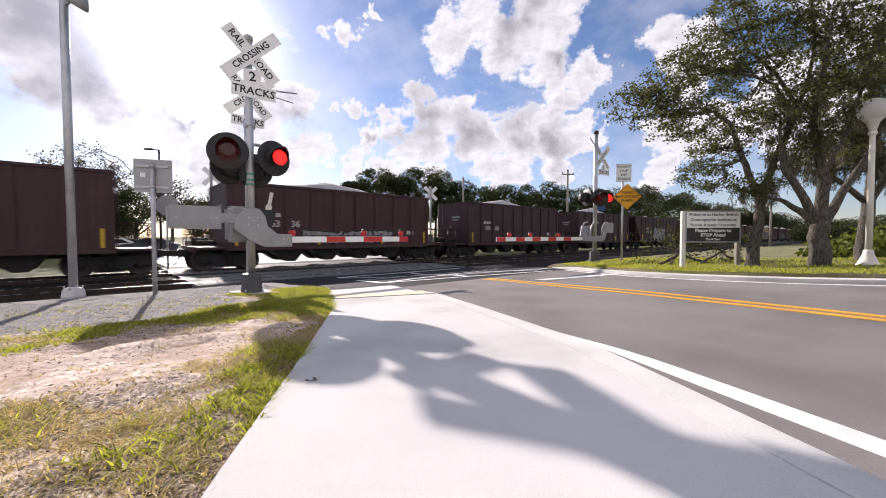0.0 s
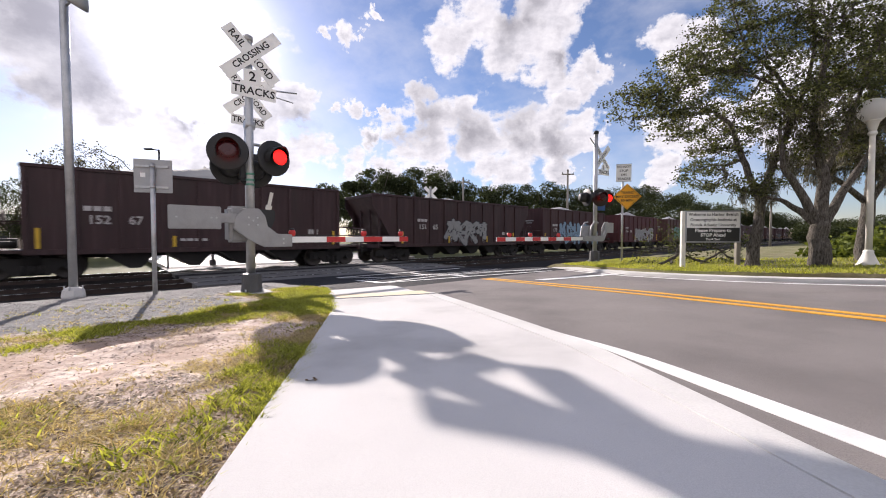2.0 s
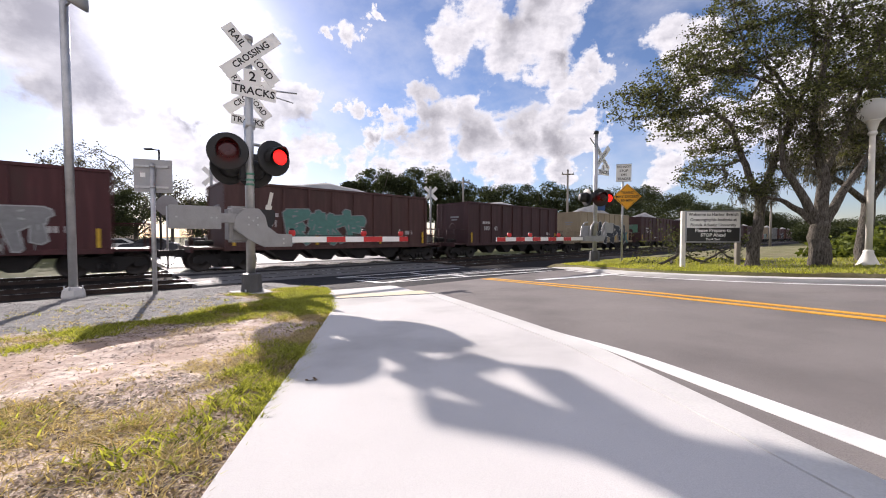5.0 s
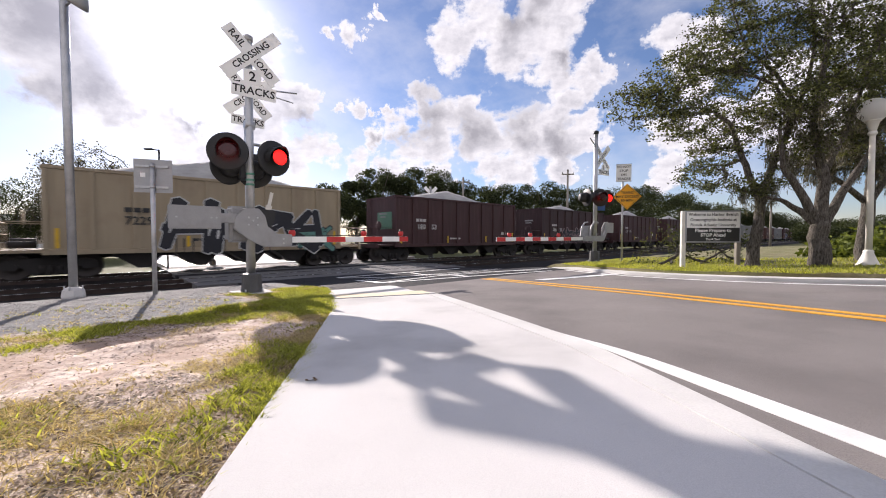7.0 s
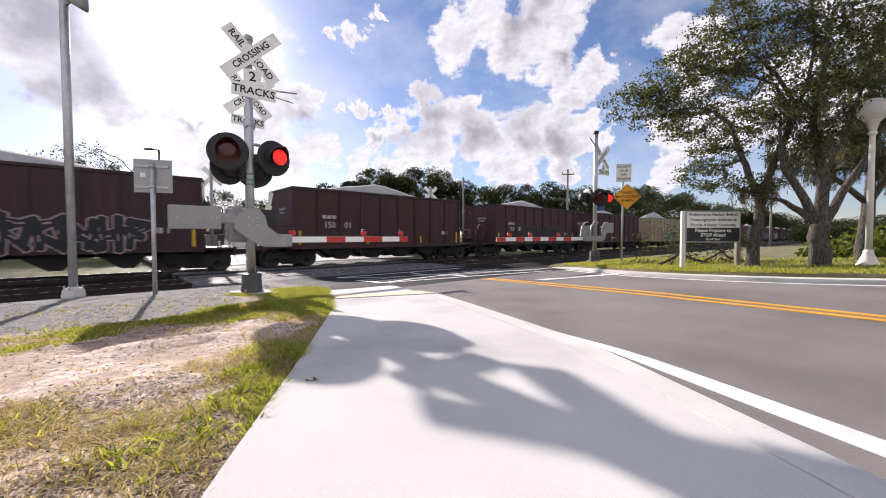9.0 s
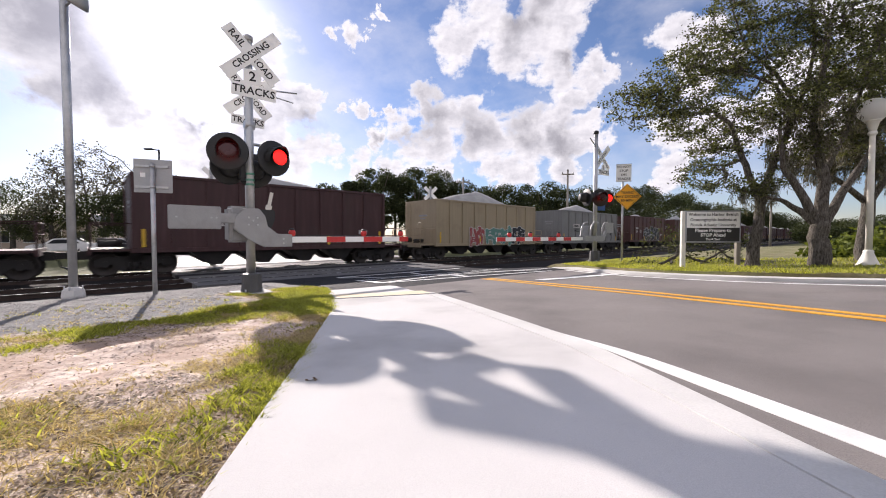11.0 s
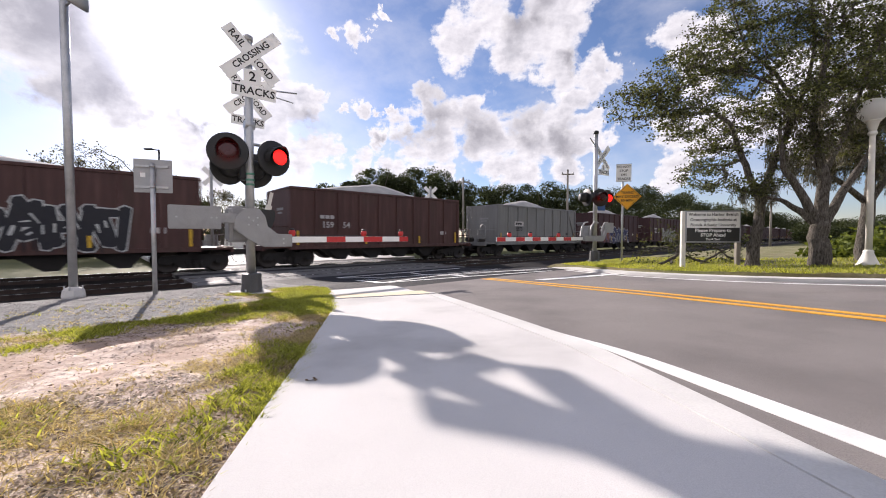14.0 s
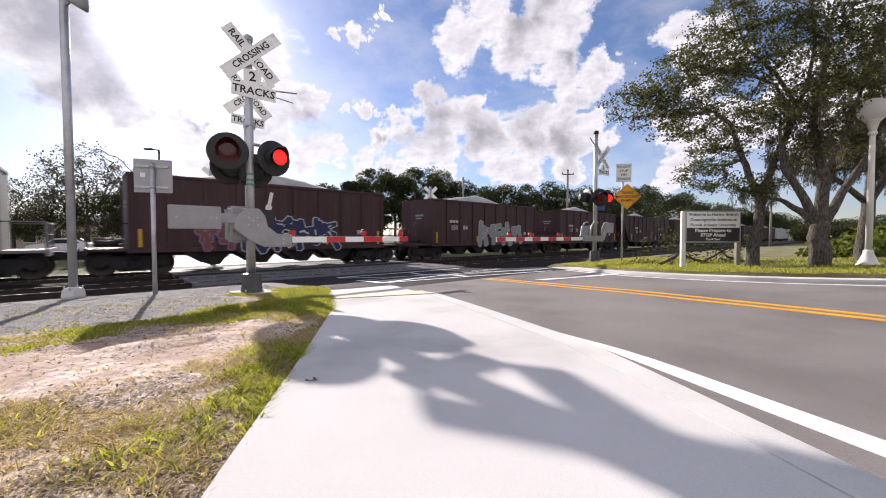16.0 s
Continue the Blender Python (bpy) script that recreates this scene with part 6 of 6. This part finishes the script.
def build_grass():
    rng = np.random.default_rng(3)
    green, dry, green_h, dry_h, litter = [], [], [], [], []
    tufts = 0
    for _ in range(260000):
        d = 0.1 + 7.4 * rng.random() ** 1.25
        s = walk_left(d) + 0.015 - 5.0 * rng.random() ** 1.4
        if s > 3.1:
            continue
        c = grass_cover(s, d)
        p = at(s, d)
        if rng.random() < 0.55 * (1 - stone_cover(s, d)) * (1 - 0.85 * ease(2.2, 2.6, d) * (1 - ease(3.7, 4.0, d))) * min(1, 0.45 + 1.4 * max(0, fbm(p.x, p.y, 1.4, 17) + 0.15)):
            litter.append((p.x, p.y, verge_z(d) + verge_h(s, d) + 0.004))
        if rng.random() > (c * 1.0) ** 2.0 + 0.02 or tufts > 32000:
            continue
        tufts += 1
        live = fbm(p.x, p.y, 1.9, 31) * 0.7 + c * 0.45 + 0.2 * ease(0.6, 0.1, walk_left(d) - s) + 0.3 * ease(3.5, 4.2, d) + 0.18 * rng.normal()
        size = rng.uniform(0.6, 1.25)
        for _ in range(int(rng.integers(6, 12))):
            q = p + Vector((rng.normal() * 0.016, rng.normal() * 0.016, 0))
            if q.dot(AX) > walk_left(q.dot(AN)) + 0.03:
                continue
            z = verge_z(d) + verge_h(s, d) - 0.006
            if live > 0.58:
                green.append((q.x, q.y, z))
                green_h.append(size * rng.uniform(0.016, 0.05))
            else:
                dry.append((q.x, q.y, z))
                dry_h.append(size * rng.uniform(0.012, 0.036))
    blades("grass", green, np.array(green_h), M_GRASS, rng, "patchy green grass tufts on the verge", 0.0034, 1.3)
    blades("dry_grass", dry, np.array(dry_h), M_STRAW, rng, "dry straw-coloured grass on the verge", 0.0022, 2.2)
    lit = quads("leaf_litter", litter, 0.010, M_LITTER, None, rng, "brown and pale leaf litter on the sandy verge", 0.9, 2.4, True)
    tagged(lit, category="leaf litter", kind="stuff")
    lawn = []
    while len(lawn) < 26000:
        d = rng.uniform(-2, 7.4)
        s = far_edge(d) + 0.28 + 7.0 * rng.random() ** 1.8
        p = at(s, d)
        lawn.append((p.x, p.y, ground_z(d) - 0.005))
    blades("lawn_grass", lawn, rng.uniform(0.025, 0.075, len(lawn)), M_GRASS, rng, "uneven mown lawn grass beside the road", 0.006, 0.6)
    # twigs and a dead leaf on the pavement
    for px, py in ((-0.62, 1.78),):
        d = Vector((px, py, 0)).dot(AN)
        tw = empty("twig", pose(px, py, plane(d) + 0.015) @ Matrix.Scale(0.7, 4), "small dry twig with leaves on the pavement", "twig")
        part("stem", rods(((-0.03, 0, 0.003), (0.03, 0.008, 0.004), 0.0025), ((0.0, 0.004, 0.003), (0.018, 0.024, 0.006), 0.0018), n=5), M_BARK, tw)
        quads("leaf", np.array([(0.03, 0.01, 0.006), (0.018, 0.026, 0.008), (-0.028, 0.004, 0.006)]), 0.014, M_LITTER, tw, rng, "", 0.7, 2.0)
    # loose stones on the shoulder and twigs on the pavement
    me_v, me_f = [], []
    for _ in range(16000):
        d, s = rng.uniform(4.6, 9.6), rng.uniform(-6, 2.7)
        if rng.random() > stone_cover(s, d):
            continue
        p, r = at(s, d, verge_z(d) + verge_h(s, d)), rng.uniform(0.004, 0.011)
        k = len(me_v)
        for ox, oy, oz in ((1, 0, 0), (-1, 0, 0), (0, 1, 0), (0, -1, 0), (0, 0, 0.8), (0, 0, -0.8)):
            me_v.append((p.x + r * (ox + rng.uniform(-0.3, 0.3)), p.y + r * (oy + rng.uniform(-0.3, 0.3)), p.z + r * oz))
        me_f += [(k + a, k + b, k + c) for a, b, c in ((0, 2, 4), (2, 1, 4), (1, 3, 4), (3, 0, 4), (2, 0, 5), (1, 2, 5), (3, 1, 5), (0, 3, 5))]
    me = bpy.data.meshes.new("gravel")
    me.from_pydata(me_v, [], me_f)
    tagged(hang("gravel", me, M_STONES), "loose grey gravel beside the railway", "gravel", kind="stuff")


M_LITTER = leafy("leaf litter", (0.05, 0.032, 0.022), (0.24, 0.165, 0.11), 0.1)
M_STONES = stained("grey gravel stones", (0.25, 0.242, 0.235), 0.95, 0, 0.3, 3, 40)


# ---- clouds ----
# azimuth and elevation in degrees, radius in radians
CLOUD_HIGH = [
    (1.3, 26.4, 0.067), (5.4, 28.9, 0.075), (9.5, 24.8, 0.075), (14.2, 28.5, 0.092), (18.0, 29.8, 0.071), (15.5, 22.3, 0.067), (19.6, 20.2, 0.054), (22.8, 22.3, 0.044), (17.4, 18.3, 0.042), (12.7, 26.8, 0.075),
    (31.9, 23.2, 0.062), (33.5, 19.3, 0.057), (-13.7, 26.2, 0.038), (-16.1, 25.1, 0.02), (-10.3, 27.1, 0.018), (-8.9, 29.5, 0.022)]
CLOUD_MIDDLE = [
    (-11.0, 14.4, 0.044), (-7.0, 16.4, 0.058), (-3.2, 18.4, 0.052), (0.5, 16.5, 0.077), (4.7, 18.3, 0.055), (6.3, 14.1, 0.084), (11.2, 13.6, 0.083), (15.9, 14.1, 0.071), (20.4, 14.1, 0.05), (-2.0, 13.4, 0.071),
    (-12.6, 18.3, 0.03), (-9.8, 18.1, 0.019), (-15.7, 17.9, 0.021), (-21.0, 18.0, 0.058), (-19.6, 11.2, 0.067), (30.0, 13.1, 0.064), (34.7, 12.1, 0.07)]
CLOUD_LOW = [
    (-13.5, 9.2, 0.059), (-7.0, 9.4, 0.06), (0.0, 8.6, 0.05), (9.6, 9.3, 0.06), (17.5, 9.8, 0.058), (29.4, 8.3, 0.053), (-30.5, 8.5, 0.075), (42.0, 14.0, 0.11), (50.0, 24.0, 0.14)]
CLOUD_SUNWARD = [
    (-24.6, 15.1, 0.077), (-46.3, 19.7, 0.113), (-41.7, 16.8, 0.104), (-37.6, 22.9, 0.116), (-32.8, 18.8, 0.115), (-27.1, 21.7, 0.114), (-34.0, 13.2, 0.065)]
CLOUD_THICK = [
    (-46.6, 20.6, 0.10), (-41.9, 16.2, 0.075), (-39.4, 23.2, 0.07), (-46.4, 15.1, 0.062), (9.9, 29.2, 0.075), (14.2, 29.4, 0.06), (17.4, 23.1, 0.03), (-2.0, 17.3, 0.072), (-5.7, 16.1, 0.052), (4.7, 14.9, 0.075),
    (11.2, 14.7, 0.06), (-10.6, 14.0, 0.028), (-19.6, 14.9, 0.05), (-32.3, 13.4, 0.036), (17.5, 13.2, 0.045), (21.7, 26.9, 0.024)]


def build_clouds():
    """A far shell of broken cloud that drifts; clear parts are see-through to the sky."""
    m, nt, b, co = base("broken cloud")
    ln = nt.links
    nt.nodes.remove(b)
    def vmath(op, a, c=None):
        n = nt.nodes.new("ShaderNodeVectorMath")
        n.operation = op
        for sock, v in ((n.inputs[0], a), (n.inputs[1], c)):
            if v is None:
                continue
            if isinstance(v, tuple):
                sock.default_value = v
            else:
                ln.new(v, sock)
        return n
    def fmath(op, a, c=None, e=None):
        n = nt.nodes.new("ShaderNodeMath")
        n.operation = op
        for sock, v in zip(n.inputs, (a, c, e)):
            if v is None:
                continue
            if isinstance(v, (int, float)):
                sock.default_value = v
            else:
                ln.new(v, sock)
        return n.outputs[0]
    puff = nt.nodes.new("ShaderNodeTexNoise")
    puff.inputs["Scale"].default_value, puff.inputs["Detail"].default_value, puff.inputs["Roughness"].default_value = 9.0, 7.0, 0.6
    ln.new(co, puff.inputs["Vector"])
    drift = vmath("MULTIPLY", vmath("SUBTRACT", puff.outputs["Color"], (0.5, 0.5, 0.5)).outputs[0], (0.24, 0.24, 0.15)).outputs[0]
    billow = vmath("ADD", co, drift).outputs[0]
    heaps = CLOUD_HIGH + CLOUD_MIDDLE + CLOUD_LOW + CLOUD_SUNWARD
    field = None
    for az, el, r in heaps:
        c = (math.cos(radians(el)) * math.sin(radians(az)), math.cos(radians(el)) * math.cos(radians(az)), math.sin(radians(el)))
        f = fmath("SUBTRACT", 1.0, fmath("DIVIDE", vmath("DISTANCE", billow, c).outputs["Value"], r))
        field = f if field is None else fmath("SMOOTH_MAX", field, f, 0.25)
    flat = nt.nodes.new("ShaderNodeMapping")
    flat.inputs["Scale"].default_value = (1, 1, 1.7)
    ln.new(co, flat.inputs[0])
    n1, n2 = noise_tex(nt, 10.0, 11, flat.outputs[0], 0.60), noise_tex(nt, 2.4, 4, flat.outputs[0])
    lean = vmath("ADD", flat.outputs[0], tuple(Vector((-0.006, 0.0, 0.010)))).outputs[0]
    n1s = noise_tex(nt, 10.0, 11, lean, 0.60)
    behind = fmath("MULTIPLY", vmath("DOT_PRODUCT", co, (0, -1, 0)).outputs["Value"], 1.2)
    field = fmath("MAXIMUM", field, fmath("ADD", fmath("MULTIPLY", fmath("SUBTRACT", n2, 0.5), 3.0), fmath("MINIMUM", fmath("ADD", behind, -0.05), 0.45)))
    dens = fmath("ADD", fmath("MULTIPLY", fmath("MINIMUM", field, 0.6), 2.0), fmath("MULTIPLY", fmath("SUBTRACT", n1, 0.5), 2.7))
    cover = ramp(nt, dens, [(0.0, (0,) * 3), (0.2, (0.28,) * 3), (0.45, (0.8,) * 3), (0.75, (1,) * 3)])
    veil = ramp(nt, noise_tex(nt, 4.0, 6, flat.outputs[0], 0.6), [(0.42, (0,) * 3), (0.75, (0.42,) * 3)])
    cover = fmath("MAXIMUM", cover, veil)
    to_sun = vmath("DISTANCE", co, tuple(SUN)).outputs["Value"]
    cover = fmath("MULTIPLY", cover, ramp(nt, to_sun, [(0.05, (0.1,) * 3), (0.16, (0.9,) * 3), (0.3, (1,) * 3)]))
    relief = fmath("MULTIPLY", fmath("SUBTRACT", n1, n1s), 2.2)
    shade = ramp(nt, fmath("ADD", fmath("MULTIPLY", dens, 0.42), fmath("SUBTRACT", 0.12, relief)), [(0.22, (0.56, 0.56, 0.565)), (0.55, (0.46, 0.46, 0.48)), (0.9, (0.33, 0.335, 0.36))])
    thick = None
    for az, el, r in CLOUD_THICK:
        c = (math.cos(radians(el)) * math.sin(radians(az)), math.cos(radians(el)) * math.cos(radians(az)), math.sin(radians(el)))
        f = fmath("SUBTRACT", 1.0, fmath("DIVIDE", vmath("DISTANCE", billow, c).outputs["Value"], r))
        thick = f if thick is None else fmath("SMOOTH_MAX", thick, f, 0.2)
    thick = ramp(nt, fmath("ADD", thick, fmath("MULTIPLY", fmath("SUBTRACT", n1, 0.5), 1.9)), [(0.0, (0,) * 3), (0.9, (0.9,) * 3)])
    shade = mixc(nt, thick, shade, (0.215, 0.215, 0.235))
    bright = ramp(nt, fmath("MULTIPLY", to_sun, 0.62), [(0.0, (1.2,) * 3), (0.12, (1.0,) * 3), (0.5, (0.95,) * 3), (1.0, (1.0,) * 3)])
    em = nt.nodes.new("ShaderNodeEmission")
    ln.new(mixc(nt, 1.0, shade, bright, "MULTIPLY"), em.inputs[0])
    em.inputs[1].default_value = 0.9
    tr = nt.nodes.new("ShaderNodeBsdfTransparent")
    mx = nt.nodes.new("ShaderNodeMixShader")
    ln.new(cover, mx.inputs[0])
    ln.new(tr.outputs[0], mx.inputs[1])
    ln.new(em.outputs[0], mx.inputs[2])
    ln.new(mx.outputs[0], nt.nodes["Material Output"].inputs[0])
    bm = bmesh.new()
    rings, n = [], 48
    for j in range(15):
        e = radians(-3 + 93 * j / 15)
        rings.append([bm.verts.new((math.cos(e) * math.sin(2 * math.pi * i / n), math.cos(e) * math.cos(2 * math.pi * i / n), math.sin(e))) for i in range(n)])
    for a, c in zip(rings, rings[1:]):
        for i in range(n):
            bm.faces.new((a[i], a[(i + 1) % n], c[(i + 1) % n], c[i])).smooth = True
    bm.faces.new(rings[-1])
    for v in bm.verts:
        v.co.normalize()
    ob = part("cloud_backdrop", bm, m)
    ob.scale = (1900, 1900, 1900)
    return tagged(ob, "broken white and grey clouds in a blue sky", "sky", kind="structure")



# ---- assembly ----
build_surfaces()
build_railway()
NEAR_LENSES = near_signal()
twin_mast()
FAR_LENSES = far_signal()
rear_signal(-0.87, 27.0, -0.55, 4.0)
rear_signal(-12.0, 20.0, -0.62, 4.1)
left_post()
stop_sign()
road_signs()
build_far()
build_undergrowth()
build_oaks()
build_grass()
CLOUDS = build_clouds()
TRAIN = build_train()


def flashing(lens, phase):
    """Half a turn of the lens drum at each change; the two lamps alternate every 0.51 s."""
    home = lens.matrix_basis.copy()
    turned = lambda a: home @ pose(0, 0, 0, 0, 0, a)
    t, lit, stamps = 2.05 - 5 * 0.51, bool(phase), []
    while t < 16.6:
        stamps.append((t, lit))
        t, lit = t + 0.51, not lit
    rows = []
    for (t0, on), (t1, nxt) in zip(stamps, stamps[1:]):
        a = 0 if on else 180
        rows += [(t0 + 0.067, a), (t1 - 0.034, a), (t1, a + 60), (t1 + 0.034, a + 120)]
    inside = [(t, turned(a)) for t, a in rows if 0.0 <= t <= 16.0]
    first = max((r for r in rows if r[0] <= 0.0), default=rows[0])
    last = min((r for r in rows if r[0] >= 16.0), default=rows[-1])
    walk(lens, [(0.0, turned(first[1]))] + [r for r in inside if 0.02 < r[0] < 15.98] + [(16.0, turned(last[1] if last[1] in (0, 180) else (last[1] // 180) * 180))])


def motions():
    for k, car in TRAIN:
        s = LEAD + PITCH * k + BODY / 2 + {7: 0.35, 14: 0.2, 17: 0.35}.get(k, 0.0)
        walk(car, [(0.0, lay(s, FAR_D, RAILZ)), (16.0, lay(s - SPEED * 16.0, FAR_D, RAILZ))])
    for left, right in (NEAR_LENSES, FAR_LENSES):
        flashing(left, 0)
        flashing(right, 1)
    walk(CLOUDS, [(0.0, pose(0, 0, 0.97, 0, 0, 0.6)), (16.0, pose(0, 0, 0.97, 0, 0, -0.9))])


motions()
